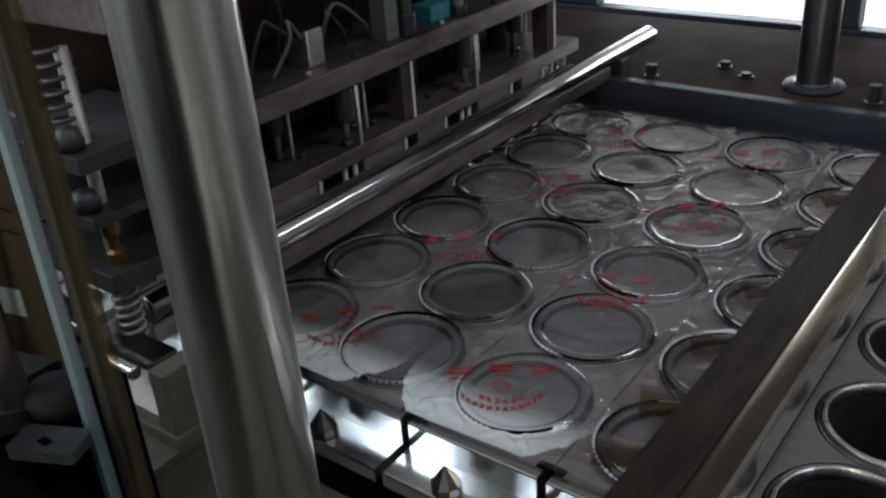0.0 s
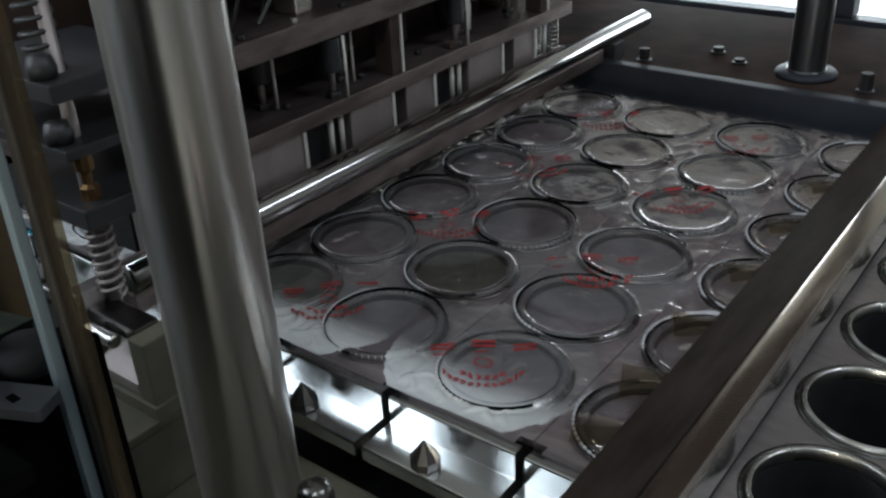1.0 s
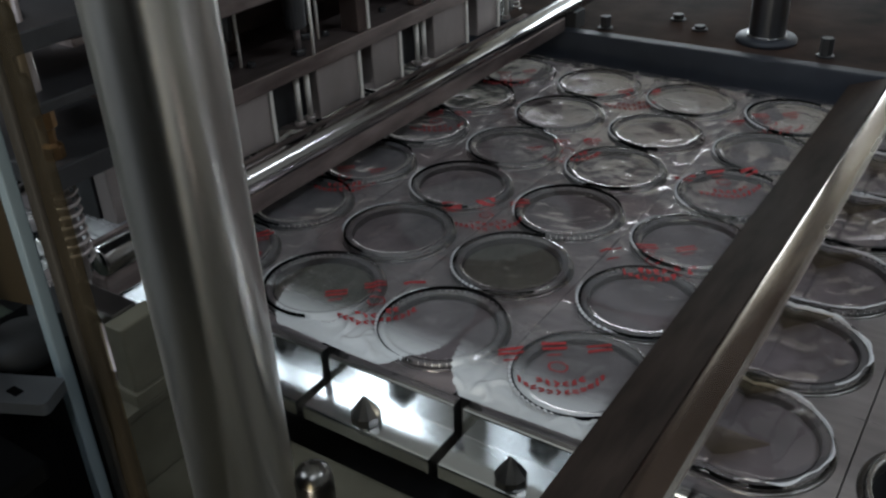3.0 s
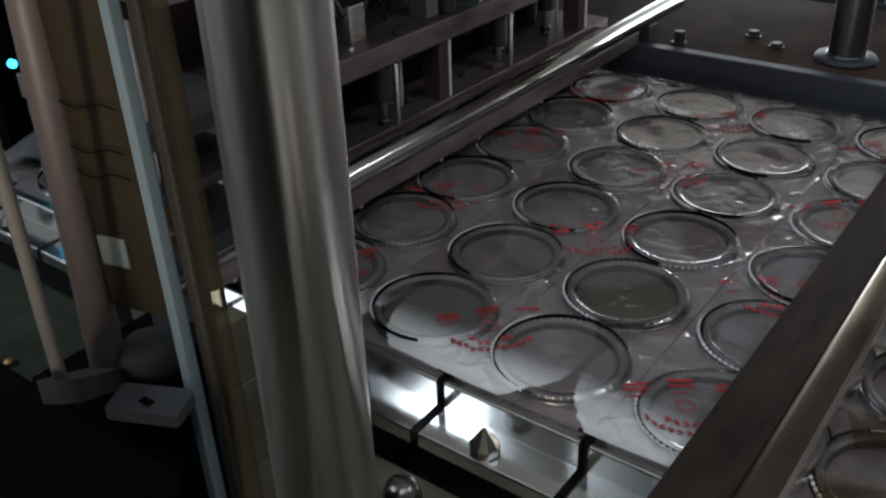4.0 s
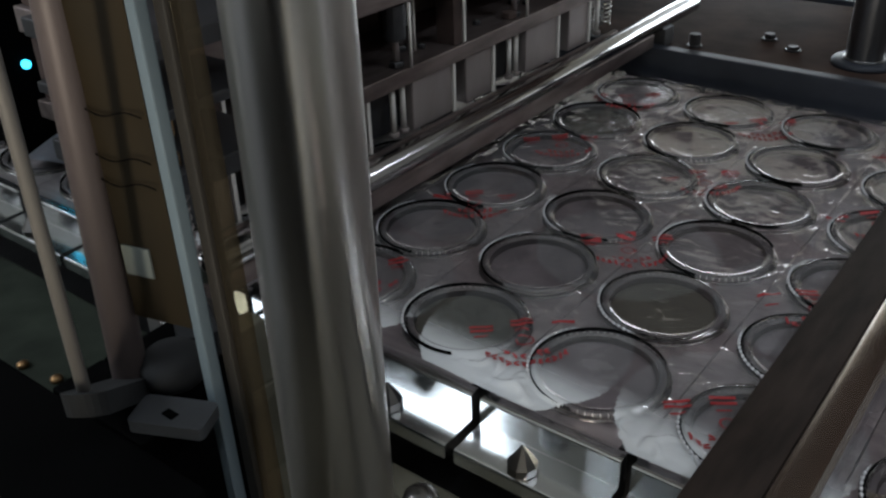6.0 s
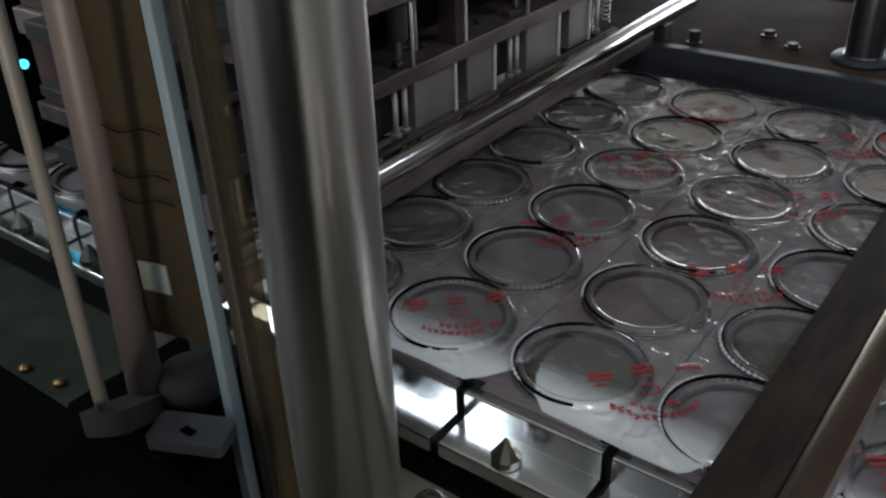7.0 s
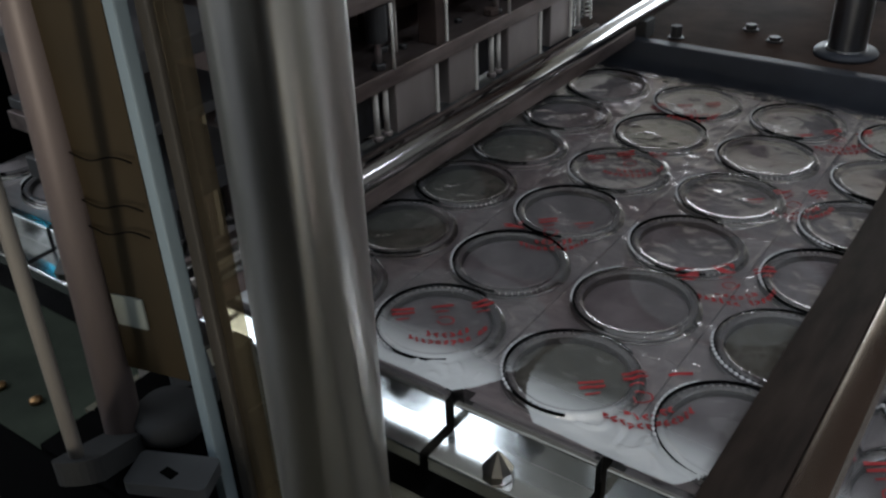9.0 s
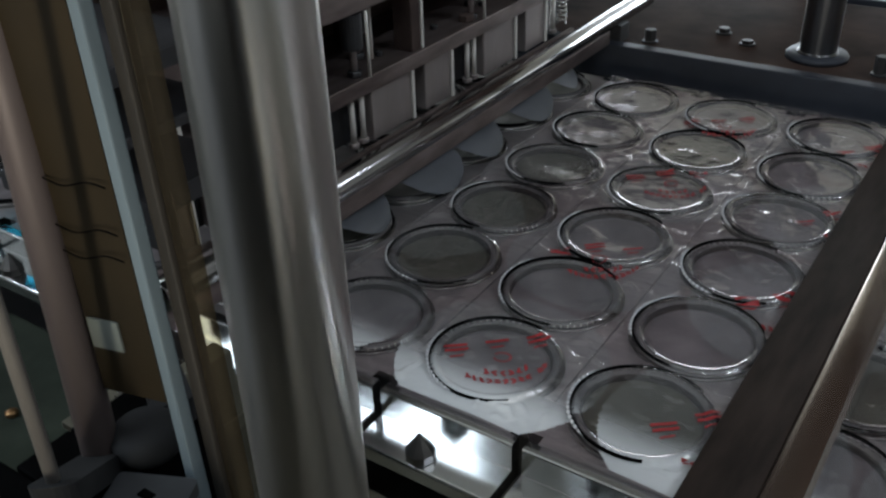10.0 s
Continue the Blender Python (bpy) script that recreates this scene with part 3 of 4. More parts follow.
def torn_edge(cx, cy, turn, span):
    """A wavy ribbon of torn film that stands up along the far side of a cup's rim."""
    bm = bmesh.new()
    n, last = 48, None
    for k in range(n + 1):
        u = k / n
        a = radians(turn + span * (u - 0.5))
        fade = math.sin(math.pi * u) ** 0.5
        low = 0.0440 + 0.0016 * noise.noise(Vector((cy * 30, 5 * u, 1.0)))
        lean = 0.0010 + 0.0032 * noise.noise(Vector((cy * 30, 9 * u, 2.0)))
        high = 0.0003 + 0.0030 * fade * (0.75 + 0.9 * abs(noise.noise(Vector((cy * 30, 14 * u, 3.0)))))
        ring = [bm.verts.new((cx + rr * math.cos(a), cy + rr * math.sin(a), z)) for rr, z in
                ((low, 0.0060), (low + 0.4 * lean, 0.0060 + 0.6 * high), (low + lean, min(0.0060 + high, 0.0098)), (low + 1.7 * lean, min(0.0058 + 0.8 * high, 0.0096)))]
        if last:
            for j in range(3):
                bm.faces.new((last[j], last[j + 1], ring[j + 1], ring[j]))
        last = ring
    return bm


for row, (turn, span) in enumerate(((20, 210), (50, 190), (-5, 230), (35, 180), (10, 220), (40, 200))):
    part("torn_edge", torn_edge(2 * PX, cup_y(row), turn, span), BEAD, film, "glossy curled edge of torn film", True)

random.seed(5)
PRINT_TURN = radians(38)
for px, py in DISCS:
    if -0.33 < px < 0.2:
        part("red_print", red_print(px + random.uniform(-0.003, 0.003), py + random.uniform(-0.003, 0.003), PRINT_TURN + random.uniform(-0.1, 0.1), 0.08), PRINT, film, "faded red printed mark")


# ---- curled lids that come in from under the rod ----
def curled_lid(size, bend):
    bm = bmesh.new()
    n = 14
    grid = {}
    for a in range(n + 1):
        for b in range(n + 1):
            u, v = (2 * a / n - 1), (2 * b / n - 1)
            u, v = u * math.sqrt(1 - v * v / 2), v * math.sqrt(1 - u * u / 2)
            t = u * bend
            grid[a, b] = bm.verts.new((size * math.sin(t) / bend, v * size, size * (math.cos(t) - math.cos(bend)) / bend))
    for a in range(n):
        for b in range(n):
            bm.faces.new((grid[a, b], grid[a + 1, b], grid[a + 1, b + 1], grid[a, b + 1]))
    bmesh.ops.solidify(bm, geom=bm.faces[:], thickness=0.0006)
    return bm


for ly, lx, size, tz in ((0.100, -0.392, 0.040, 18), (0.200, -0.386, 0.044, -12), (0.285, -0.388, 0.042, 8), (0.395, -0.392, 0.045, -6), (0.490, -0.398, 0.036, 20), (-0.005, -0.592, 0.038, 40), (0.095, -0.600, 0.042, 10)):
    lid = tagged(link("curled_lid", curled_lid(size, 0.9), LID, None, "", True), "grey curled film lid bulging up from its cup", "lid", "curled lids")
    moving.append((lid, lx - 0.038, ly, 0.007, pose(0, 0, 0, 0, 3, 5 + 0.6 * tz)))


# ---- guide column, rod, posts ----
column = thing("guide_column", 0.0556, -0.1777, -0.055, "thick brushed steel guide column on a flanged base", "column")
part("shaft", cyl(0.0299, 0.0, 1.2, 96, 0.001), CHROME, column, "", True)
part("bushing", lathe([(0.0302, 0.0), (0.046, 0.0), (0.046, 0.010), (0.0445, 0.012), (0.0335, 0.0125), (0.0335, 0.020), (0.0302, 0.021)], 64), BEDGREY, column, "worn steel bushing", True)
for a in (20, 110, 200, 290):
    part("bolt", cyl(0.0035, 0.0122, 0.017, 12, 0.0006, at=(0.0395 * math.cos(radians(a)), 0.0395 * math.sin(radians(a)), 0)), BRIGHT, column)

knob = thing("cap_nut", 0.124, -0.187, -0.055, "small dark steel cap nut on the near ledge", "nut")
part("stem", cyl(0.008, 0.0, 0.07, 20, 0.001), DARK, knob)
part("cap", lathe([(0.008, 0.068), (0.0095, 0.069), (0.0105, 0.072), (0.0105, 0.088), (0.009, 0.094), (0.005, 0.097), (0, 0.098)], 32), CONESTEEL, knob, "domed dark steel cap", True)

rod = thing("cross_rod", -0.128, 0.3, 0.056, "polished steel rod lying across the conveyor", "rod")
part("shaft", lathe([(0, -0.42), (0.010, -0.42), (0.0115, -0.4185), (0.0115, 0.4155), (0.010, 0.417), (0, 0.417)], 40, axis="y"), ROD, rod, "", True)
part("carrier_bar", box(-0.015, 0.003, -0.42, 0.30, -0.030, -0.0125, 0.0015), PLATE, rod, "oiled flat bar under the rod")
part("lip", box(-0.0182, -0.0128, -0.42, 0.23, -0.010, 0.0078, 0.0008), PLATE, rod, "oiled thin lip behind the rod")
part("carrier_arm", box(-0.012, 0.008, 0.32, 0.345, -0.034, -0.0115, 0.001), DARK, rod)

for px, py, rr in ((0.106, 0.682, 0.0215), (0.30, 0.70, 0.0215)):
    post = thing("far_post", px, py, 0.022, "dark steel guide post on a round flange behind the rail", "post", "far posts")
    part("shaft", cyl(rr, 0.0, 1.0, 40, 0.001), POSTSTEEL, post, "", True)
    part("flange", lathe([(rr + 0.0003, 0), (0.036, 0), (0.036, 0.004), (0.034, 0.007), (rr + 0.0003, 0.007)], 40), PAINT, post, "dark round flange", True)
    part("collar", lathe([(rr + 0.0003, 0.007), (rr + 0.002, 0.007), (rr + 0.002, 0.009), (rr + 0.0003, 0.0095)], 40), POSTSTEEL, post, "", True)

for bx, by, h in ((-0.090, 0.645, 0.016), (0.182, 0.655, 0.022), (-0.02, 0.72, 0.008), (0.02, 0.69, 0.006)):
    b = thing("hex_bolt", bx, by, 0.022, "dark hexagon bolt in the machine table", "bolt", "table bolts")
    part("washer", cyl(0.010, 0.0, 0.002, 24, 0.0004), DARK, b)
    part("head", cyl(0.0075, 0.002, h, 6, 0.0008), DARK, b)

# ---- sloped cover over the cutting edge ----
def cover_fold():
    """The polished half of the strip, slightly buckled along its length."""
    bm = bmesh.new()
    rows, n = [], 90
    for k in range(n + 1):
        y = -0.30 + 0.895 * k / n
        row = []
        for u in (0.0, 0.08, 0.2, 0.35, 0.5, 0.65, 0.8, 0.92, 1.0):
            dent = 0.0007 * noise.noise(Vector((u * 1.6, y * 9, 3.3))) + 0.0003 * noise.noise(Vector((u * 4, y * 30, 1.1)))
            row.append(bm.verts.new((0.2653 + 0.0237 * u, y, 0.0288 + 0.0076 * u ** 0.6 + dent * math.sin(math.pi * u))))
        row += [bm.verts.new((0.2890, y, 0.0340)), bm.verts.new((0.2653, y, 0.0268))]
        rows.append(row)
    m = len(rows[0])
    for a, b in zip(rows, rows[1:]):
        for j in range(m):
            bm.faces.new((a[j], a[(j + 1) % m], b[(j + 1) % m], b[j]))
    bm.faces.new(rows[0])
    bm.faces.new(rows[-1][::-1])
    return bm


cover = thing("sloped_cover", 0, 0, 0, "stained stainless cover strip across the conveyor, dark reflection coloured into its slope", "cover")
# slope has its dark reflection as colour; the fold beside it really reflects
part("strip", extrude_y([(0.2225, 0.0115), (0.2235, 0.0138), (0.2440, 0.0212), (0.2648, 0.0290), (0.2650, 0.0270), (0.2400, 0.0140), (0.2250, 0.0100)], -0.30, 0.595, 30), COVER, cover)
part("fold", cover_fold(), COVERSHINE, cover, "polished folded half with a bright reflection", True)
part("side_face", box(0.2865, 0.2895, -0.30, 0.595, 0.0085, 0.0325, 0.0004), MIRROR, cover, "mirror-polished vertical side")
part("edge_line", box(0.2868, 0.2898, -0.30, 0.595, 0.0367, 0.0378, 0.0003), BRIGHT, cover, "bright ground edge")
part("support", box(0.235, 0.285, -0.30, -0.115, -0.055, 0.0095, 0.002), DARK, cover)
part("support", box(0.235, 0.285, 0.5660, 0.595, -0.055, 0.0095, 0.002), DARK, cover)

# ---- press that rides up and down ----
press = thing("sealing_press", 0, 0, 0, "oily steel sealing press with plates, posts and springs", "press")
XF = -0.147
part("lower_plate", box(-0.36, XF, -0.085, 0.555, 0.1105, 0.1255, 0.0012), PLATE, press, "oiled lower press plate")
part("upper_plate", box(-0.36, XF, -0.085, 0.60, 0.1830, 0.2040, 0.0015), PLATE, press, "oiled upper press plate")
part("top_plate", box(-0.36, XF - 0.004, -0.085, 0.60, 0.285, 0.315, 0.0015), PLATE, press, "oiled top press plate")
for y0, y1 in ((-0.082, -0.060), (-0.040, 0.004), (0.024, 0.0925), (0.153, 0.2150), (0.235, 0.2815), (0.342, 0.4070), (0.430, 0.4755)):
    blk = part("heating_block", box(-0.1675, XF - 0.004, y0, y1, 0.0625, 0.1100, 0.0012), BLOCK, press, "grey heating block")
    part("edge_strip", box(XF - 0.0038, XF - 0.0015, y1 - 0.004, y1, 0.0625, 0.1100, 0.0004), SHINEPALE, blk, "edge strip with its shine put into a pale colour")
# dark sheet added to keep the gaps between the blocks in shade
part("gap_shade_plate", box(-0.230, -0.1680, -0.084, 0.545, 0.0630, 0.1100, 0.001), DARK, press, "added dark plate standing in for shade behind the heating blocks")
for y in (0.010, 0.131, 0.145, 0.318, 0.331, 0.505):
    pin = part("guide_pin", cyl(0.0028, 0.066, 0.1102, 12, at=(XF - 0.010, y, 0)), SHINEPALE, press, "", True)
    part("pin_foot", cyl(0.0050, 0.0625, 0.0672, 12, 0.0008, at=(XF - 0.010, y, 0)), BLOCK, pin)
for y in (0.489, 0.530):
    part("coil_spring", spring(0.0056, 0.0011, 0.068, 0.1102, 8, at=(XF - 0.012, y, 0)), BRIGHT, press, "", True)
# spacer posts with a bright ground edge
for y in (-0.06, 0.232, 0.502):
    post = part("spacer_post", box(XF - 0.024, XF - 0.003, y - 0.016, y - 0.0022, 0.1257, 0.1828, 0.0008), RUST, press, "oily spacer post")
    # the edge's brightness comes from its pale colour, in place of shine
    part("post_edge", box(XF - 0.012, XF - 0.002, y - 0.0020, y + 0.0016, 0.1257, 0.1828, 0.0004), SHINEPALE, post, "bright ground edge")
# sprung adjusting studs
for sx, y in ((-0.184, 0.085), (-0.177, 0.179), (-0.150, 0.141), (-0.150, 0.329), (-0.177, 0.370), (-0.178, 0.470), (-0.180, -0.01)):
    st = part("adjusting_stud", cyl(0.0032, 0.1257, 0.1828, 16, at=(sx - 0.008, y, 0)), BLOCK, press, "", True)
    part("sleeve", lathe([(0.0034, 0.150), (0.0088, 0.150), (0.0095, 0.152), (0.0095, 0.181), (0.0034, 0.1825)], 20, at=(sx - 0.008, y, 0)), DARK, st, "black sleeve")
    part("nut", cyl(0.0070, 0.1257, 0.1310, 6, 0.001, at=(sx - 0.008, y, 0)), DARK, st)
    part("thin_rod", cyl(0.0016, 0.1257, 0.1825, 10, at=(sx + 0.004, y + 0.006, 0)), SHINEPALE, st, "thin bright rod", True)
for y in (0.096, 0.195, 0.284, 0.3745, 0.45, 0.03):
    screw = part("cap_screw", cyl(0.0040, 0.1257, 0.1300, 12, 0.0006, at=(XF - 0.026, y, 0)), DARK, press)
    part("socket", cyl(0.0018, 0.1301, 0.1306, 6, at=(XF - 0.026, y, 0)), BRIGHT, screw)
part("hex_nut", cyl(0.0085, 0.1257, 0.1325, 6, 0.001, at=(XF - 0.012, 0.322, 0)), RUST, press, "oily hexagon nut")
for y in (0.115, 0.215, 0.31, 0.40, 0.49):
    part("cylinder", cyl(0.013, 0.1257, 0.176, 24, 0.002, at=(XF - 0.078, y, 0)), RUST, press, "oily brown cylinder", True)
part("back_web", box(-0.355, -0.25, -0.08, 0.59, 0.1257, 0.1828, 0.002), RUST, press, "oily brown web")
part("back_web", box(-0.355, -0.28, -0.08, 0.59, 0.2042, 0.2848, 0.002), RUST, press, "oily brown web")
for y in (0.02, 0.330, 0.445, 0.55):
    st = part("stud", cyl(0.0065, 0.2042, 0.246, 12, 0.001, at=(XF - 0.016, y, 0)), BLOCK, press, "", True)
    part("stud_nut", cyl(0.011, 0.2042, 0.214, 6, 0.001, at=(XF - 0.016, y, 0)), DARK, st)
part("white_block", box(XF - 0.034, XF - 0.014, 0.214, 0.232, 0.2042, 0.2848, 0.001), TAPE, press, "pale spacer block on the upper plate")
valve = part("valve_nut", cyl(0.0105, 0.2042, 0.226, 6, 0.0012, at=(XF - 0.014, 0.243, 0)), DARK, press, "black valve nut")
part("valve_stem", cyl(0.0060, 0.226, 0.246, 16, 0.001, at=(XF - 0.014, 0.243, 0)), DARK, valve)
part("teal_connector", box(XF - 0.040, XF - 0.016, 0.285, 0.318, 0.2042, 0.222, 0.002), TEAL, press, "teal plastic connector")
part("connector", box(XF - 0.05, XF - 0.02, 0.115, 0.135, 0.2042, 0.238, 0.002), BRIGHT, press, "silver cable connector")
for k, (ya, yb) in enumerate(((0.08, 0.12), (0.125, 0.17), (0.13, 0.20), (0.05, 0.115))):
    part("cable", tube([(XF - 0.03, ya, 0.2055), (XF - 0.02, ya + 0.015, 0.235 + 0.006 * k), (XF - 0.025, (ya + yb) / 2, 0.250), (XF - 0.03, yb, 0.225), (XF - 0.045, yb + 0.02, 0.2060)], 0.0017), CABLE if k % 2 else TAPE, press, "", True)
for k, y in enumerate((0.04, 0.10, 0.16, 0.29, 0.385, 0.475, 0.545)):
    part("screw_head", cyl(0.0038, 0.2042, 0.2085, 6, 0.0005, at=(XF - 0.008, y, 0)), BRIGHT if k % 2 else DARK, press)
for k, y in enumerate((0.05, 0.10, 0.16, 0.20, 0.25)):
    part("hose", tube([(XF - 0.07, y, 0.2855), (XF - 0.05, y + 0.01, 0.268), (XF - 0.055, y + 0.02, 0.245), (XF - 0.06, y + 0.012, 0.2055)], 0.0022), CABLE, press, "", True)
# spring pillar at the near end
NX, NY = -0.098, -0.150
part("pillar", cyl(0.0045, 0.07, 0.30, 16, at=(NX, NY, 0)), BLOCK, press, "", True)
part("arm_plate", box(-0.19, NX + 0.026, NY - 0.02, -0.0755, 0.146, 0.160, 0.0012), DARK, press)
part("arm_plate", box(-0.19, NX + 0.022, NY - 0.02, -0.0755, 0.192, 0.199, 0.0012), DARK, press)
part("arm_plate", box(-0.19, NX + 0.022, NY - 0.02, -0.0755, 0.228, 0.240, 0.0012), DARK, press)
part("coil_spring", spring(0.0080, 0.0016, 0.084, 0.1455, 9, at=(NX, NY, 0)), BLOCK, press, "bright coil spring", True)
part("coil_spring", spring(0.010, 0.0018, 0.2405, 0.30, 7, at=(NX - 0.008, NY - 0.002, 0)), DARK, press, "", True)
part("brass_fitting", lathe([(0, 0.1602), (0.0065, 0.1602), (0.0065, 0.168), (0.0035, 0.170), (0.0035, 0.178), (0.006, 0.180), (0.006, 0.1918), (0, 0.1918)], 8, at=(NX + 0.010, NY - 0.004, 0)), BRASS, press, "brass air fitting")
for cz in (0.1992, 0.2404):
    part("silver_cap", lathe([(0.0, cz), (0.0085, cz), (0.009, cz + 0.006), (0.007, cz + 0.013), (0, cz + 0.015)], 24, at=(NX + 0.004, NY - 0.012, 0)), DARK, press, "", True)

# clamp block beside the conveyor, below the springs
pedestal = thing("side_pedestal", -0.10, -0.160, -0.055, "worn grey metal pedestal beside the conveyor", "pedestal")
part("body", box(-0.035, 0.066, -0.045, 0.048, 0.0, 0.056, 0.003), BEDGREY, pedestal)
part("cap_plate", box(-0.037, 0.068, -0.047, 0.049, 0.0562, 0.062, 0.001), BEDGREY, pedestal, "thin worn steel cap plate")
clamp = thing("clamp_block", -0.072, -0.160, 0.007, "pale machined clamp block on the pedestal", "clamp")
part("foot", box(-0.046, 0.040, -0.018, 0.018, 0.0, 0.010, 0.001), BEDGREY, clamp)
part("jaw", box(-0.044, -0.030, -0.016, 0.016, 0.010, 0.072, 0.0015), SLAT, clamp)
part("jaw", box(0.022, 0.038, -0.016, 0.016, 0.010, 0.058, 0.0015), BEDGREY, clamp)
part("bridge", box(-0.030, 0.022, -0.010, 0.010, 0.050, 0.060, 0.0015), CONESTEEL, clamp, "dark bridge piece")
part("wedge", extrude_x([(-0.015, 0.012), (-0.015, 0.020), (0.012, 0.045), (0.012, 0.012)], -0.022, 0.020), BLOCK, clamp, "grey sloped wedge")
part("screw", cyl(0.005, -0.014, 0.016, 16, 0.001, axis="x", at=(-0.008, -0.016, 0.050)), BRIGHT, clamp)

# ---- operator's side: door edge, tube, thin rod, black box ----
LEAN = Matrix(((1, 0, -0.0913, 0), (0, 1, 0.050, 0), (0, 0, 1, 0), (0, 0, 0, 1)))


def leaning(bm, lean=LEAN, z=0.25):
    bm.transform(Matrix.Translation((0, 0, z)) @ lean @ Matrix.Translation((0, 0, -z)))
    return bm


def turned_box(sx, sy, z0, z1, bevel, angle, cx, cy):
    bm = box(-sx / 2, sx / 2, -sy / 2, sy / 2, z0, z1)
    bmesh.ops.bevel(bm, geom=[e for e in bm.edges if abs(e.verts[0].co.z - e.verts[1].co.z) > 0.001], offset=bevel, segments=5, affect="EDGES", profile=0.5)
    bm.transform(Matrix.Translation((cx, cy, 0)) @ Matrix.Rotation(radians(angle), 4, "Z"))
    return bm


def tilted_foot():
    bm = turned_box(0.047, 0.013, 0.199, 0.2075, 0.006, 0, 0, 0)
    for v in bm.verts:
        v.co.z += 0.62 * v.co.x
    bm.transform(Matrix.Translation((0.0165, -0.0185, 0)) @ Matrix.Rotation(radians(-52), 4, "Z"))
    return bm


door = thing("guard_door", 0.139, -0.308, 0.0, "leaning acrylic guard door with pale edge and a panel coloured like a brown reflection", "door")
part("pale_edge", leaning(box(-0.0023, 0.0023, -0.0022, 0.0022, 0.0, 0.75, 0.0006)), EDGE, door, "pale blue-grey acrylic edge strip")
part("stile", leaning(box(0.0030, 0.0085, 0.0030, 0.0085, 0.0, 0.75, 0.001)), STILE, door, "dark bronze stile")
part("pane", leaning(box(0.0088, 0.0175, 0.0045, 0.0070, 0.0, 0.75, 0.0005)), TINTED, door, "brown tinted clear pane")
# panel and pale patch are reflections in the acrylic, built as coloured parts
brown = part("panel", leaning(extrude_z([(-0.0036, -0.0015), (-0.0036, 0.0005), (-0.026, -0.0050), (-0.026, -0.0070)], 0.220, 0.75)), PANELBROWN, door, "door panel coloured like a brown reflection with dark streaks")
part("tape_reflection", leaning(extrude_z([(-0.0135, -0.0048), (-0.0135, -0.0042), (-0.0240, -0.0068), (-0.0240, -0.0074)], 0.236, 0.246)), TAPE, brown, "pale patch standing in for a reflected tape")
for z in (0.268, 0.276, 0.290):
    part("wire", leaning(tube([(-0.025, -0.0078, z), (-0.018, -0.0068, z - 0.0012), (-0.010, -0.0048, z + 0.0008), (-0.004, -0.0034, z)], 0.00025, 6)), BLACK, brown)

black_box = thing("black_box", 0.02, -0.42, -0.055, "matt black cover box on the operator side", "box")
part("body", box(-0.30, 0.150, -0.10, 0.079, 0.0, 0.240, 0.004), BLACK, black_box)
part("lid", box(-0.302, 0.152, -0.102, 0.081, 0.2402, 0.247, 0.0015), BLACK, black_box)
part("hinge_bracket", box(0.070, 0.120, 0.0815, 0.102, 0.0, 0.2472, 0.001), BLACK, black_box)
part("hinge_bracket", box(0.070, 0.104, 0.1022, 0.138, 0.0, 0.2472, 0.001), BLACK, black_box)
tube_post = thing("tube_post", 0.1082, -0.3171, 0.0, "pinkish grey steel tube standing in a rubber foot", "post")
part("tube", leaning(cyl(0.0060, 0.196, 0.75, 24, 0.0005), Matrix(((1, 0, -0.0997, 0), (0, 1, 0.0872, 0), (0, 0, 1, 0), (0, 0, 0, 1)))), PINK, tube_post, "", True)
part("rubber_foot", tilted_foot(), RUBBER, tube_post, "rounded dark rubber foot")
part("stem", cyl(0.004, -0.055, 0.1995, 12, at=(0, -0.004, 0)), BLACK, tube_post)
thin = thing("thin_rod", 0.1348, -0.3489, 0.2185, "thin pale rod standing beside the tube", "rod")
part("shaft", leaning(cyl(0.0021, 0.0, 0.55, 14, 0.0003), Matrix(((1, 0, 0.0164, 0), (0, 1, 0, 0), (0, 0, 1, 0), (0, 0, 0, 1))), 0.0), WHITEROD, thin, "", True)
hinge = thing("hinge_plate", 0.1405, -0.3255, 0.1925, "grey hinge plate with a slot on the black box", "hinge")
part("plate", turned_box(0.026, 0.014, 0.0, 0.0045, 0.002, 25, 0.0, 0.0), GREYPL, hinge)
part("slot", box(-0.002, 0.003, -0.003, 0.000, 0.0046, 0.0050), BLACK, hinge)
stop = thing("rubber_stop", 0.1225, -0.3105, 0.1925, "dark rubber stop block beside the hinge", "stop")
part("block", cyl(0.0115, 0.0, 0.012, 24, 0.003), RUBBER, stop, "", True)
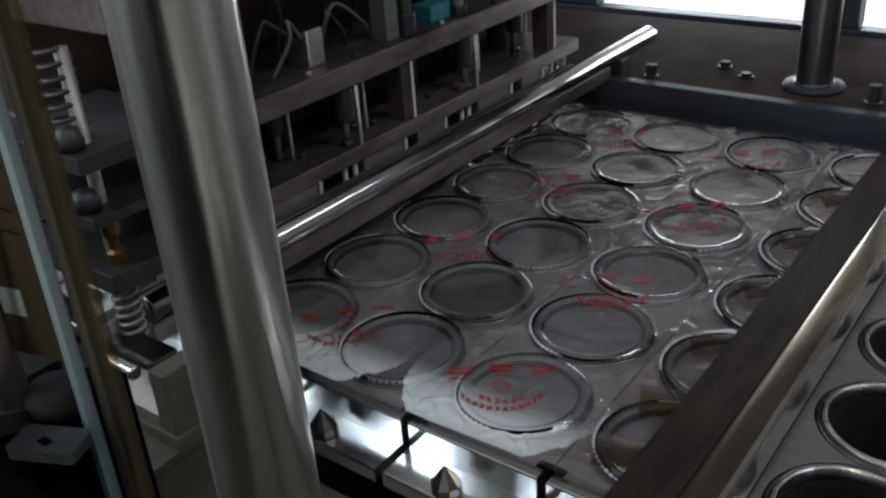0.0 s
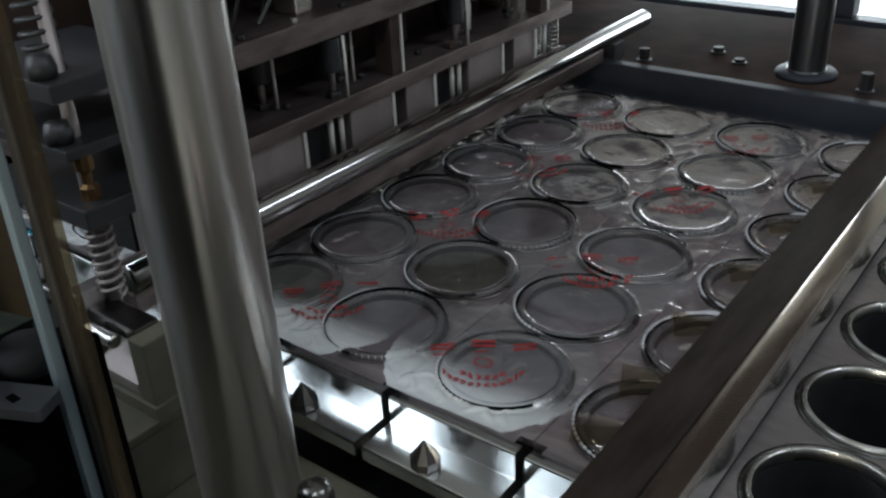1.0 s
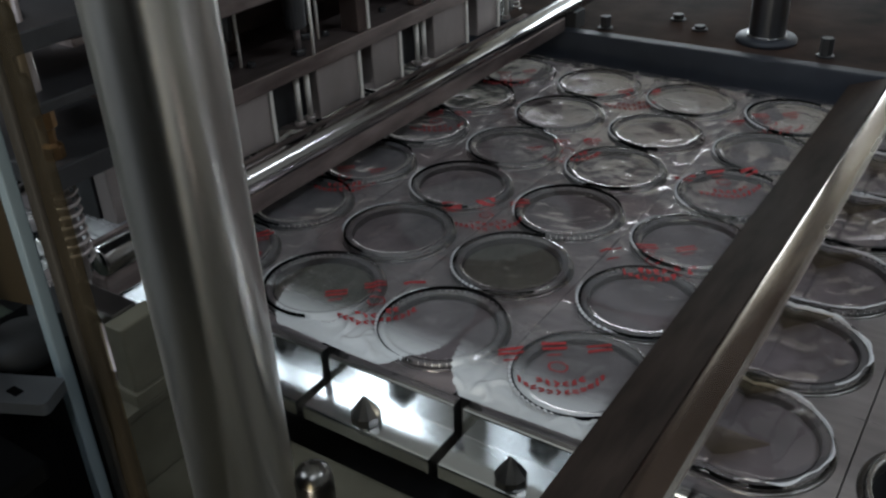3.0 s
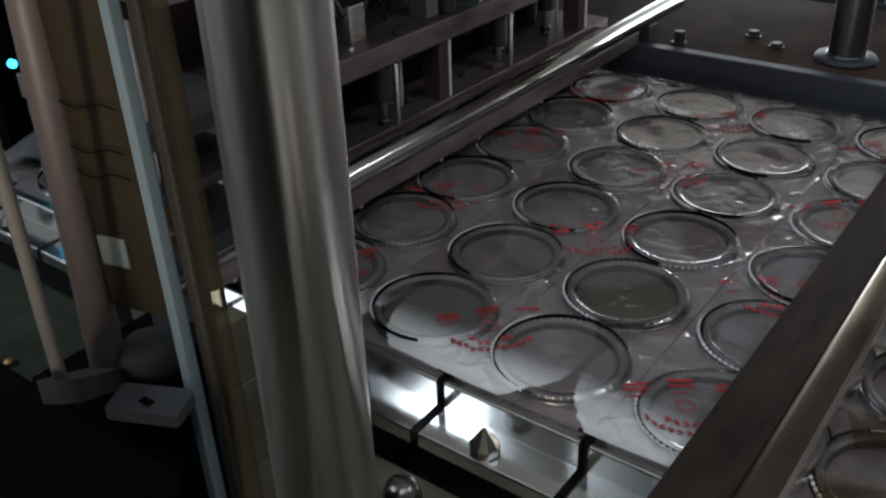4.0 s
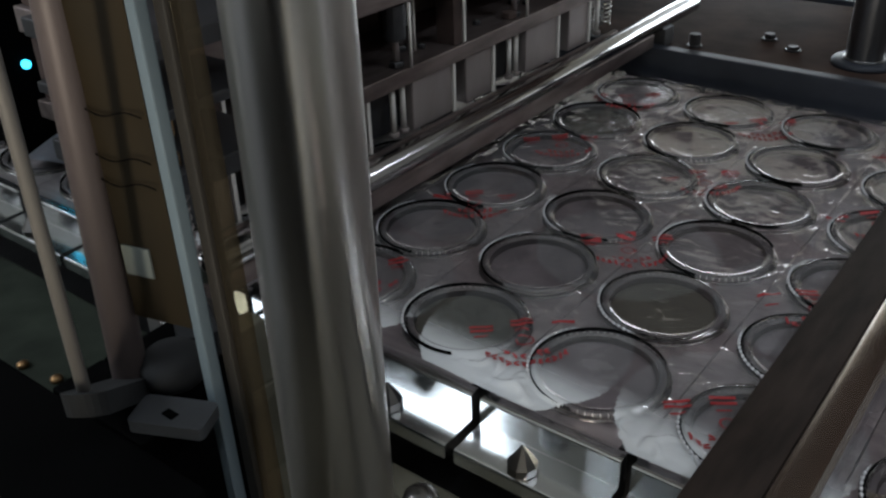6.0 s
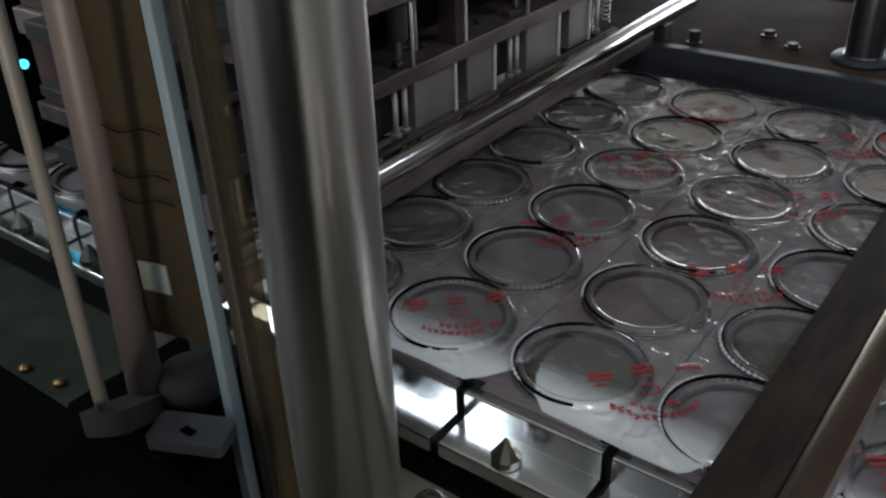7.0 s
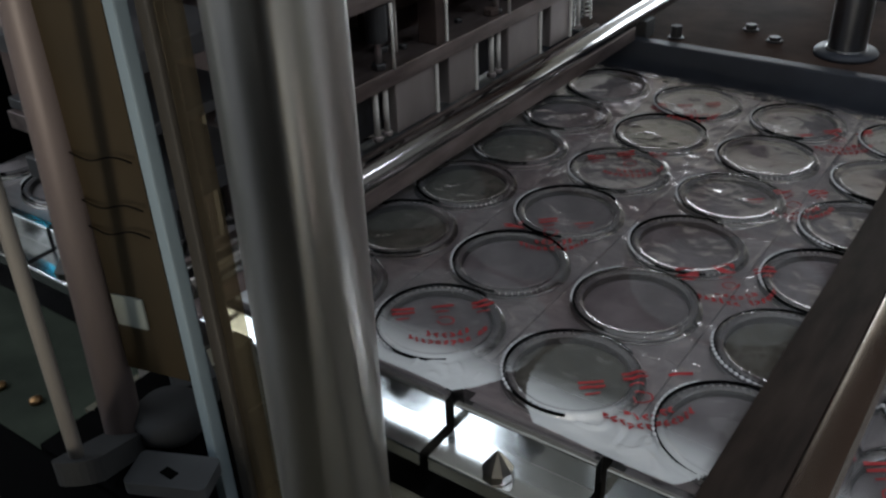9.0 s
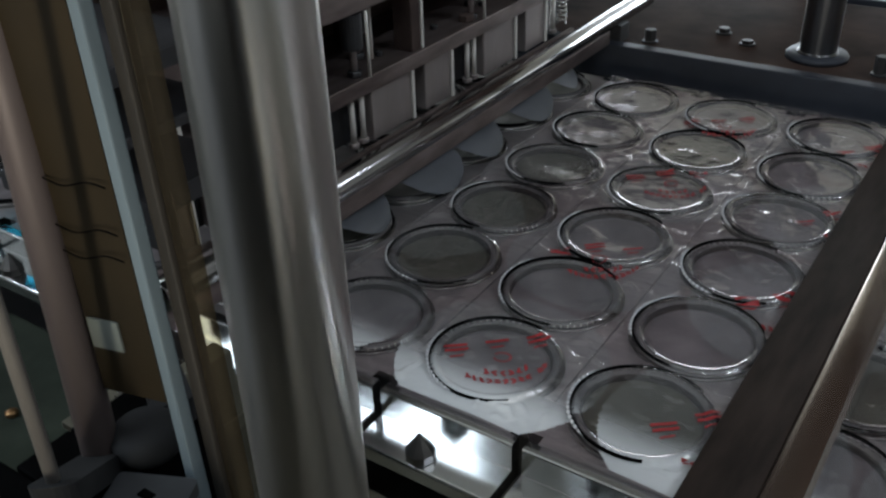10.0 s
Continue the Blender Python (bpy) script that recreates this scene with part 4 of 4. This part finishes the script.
stop = thing("rubber_stop", 0.1125, -0.2925, 0.1925, "dark square rubber stop behind the hinge", "stop")
part("block", turned_box(0.020, 0.014, 0.0, 0.010, 0.002, -30, 0, 0), RUBBER, stop)

panel = thing("control_cabinet", -0.575, -0.01, -0.055, "black control cabinet with a cyan pilot lamp", "cabinet")
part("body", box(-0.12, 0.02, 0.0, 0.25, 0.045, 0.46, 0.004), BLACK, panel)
part("pilot_lamp", cyl(0.0045, 0.0, 0.006, 20, 0.001, axis="x", at=(0.0205, 0.022, 0.150)), LEDCYAN, panel, "lit cyan pilot lamp", True)
for sx, sy in ((-0.25, -0.185), (-0.29, -0.19), (-0.42, -0.15)):
    s = thing("ledge_screw", sx, sy, -0.055, "small brass screw in the near ledge", "screw", "ledge screws")
    part("head", lathe([(0, 0), (0.005, 0), (0.005, 0.003), (0.003, 0.0045), (0, 0.005)], 16), BRASS, s, "", True)

# ---- what moves ----
BELT = [(0.0, 0.0127), (2.3, 0.0127), (2.55, 0.031), (2.8, 0.059), (3.05, 0.089), (3.3, 0.1090), (3.45, 0.1125), (5.8, 0.1125), (6.05, 0.137),
        (6.3, 0.168), (6.5, 0.189), (6.7, 0.2075), (6.95, 0.2195), (7.1, 0.220), (9.3, 0.220), (9.5, 0.2376), (9.75, 0.262), (10.0, 0.287)]
STROKE = [(0.0, -0.036), (0.2, -0.052), (0.4, -0.060), (0.6, -0.056), (0.8, -0.034), (1.0, -0.0133), (1.2, -0.002), (1.35, 0.0), (3.35, 0.0),
          (3.5, -0.0135), (3.7, -0.040), (3.9, -0.053), (4.1, -0.058), (4.3, -0.049), (4.5, -0.0205), (4.7, -0.003), (4.85, 0.0), (7.02, 0.0),
          (7.15, -0.008), (7.3, -0.029), (7.5, -0.049), (7.7, -0.058), (7.9, -0.050), (8.0, -0.0347), (8.2, -0.009), (8.35, 0.0), (10.0, 0.0)]


def motions():
    for ob, x, y, z, turn in moving:
        walk(ob, [(t, pose(x + d, y, z) @ turn) for t, d in BELT])
    walk(press, [(t, pose(0, 0, dz)) for t, dz in STROKE])


motions()
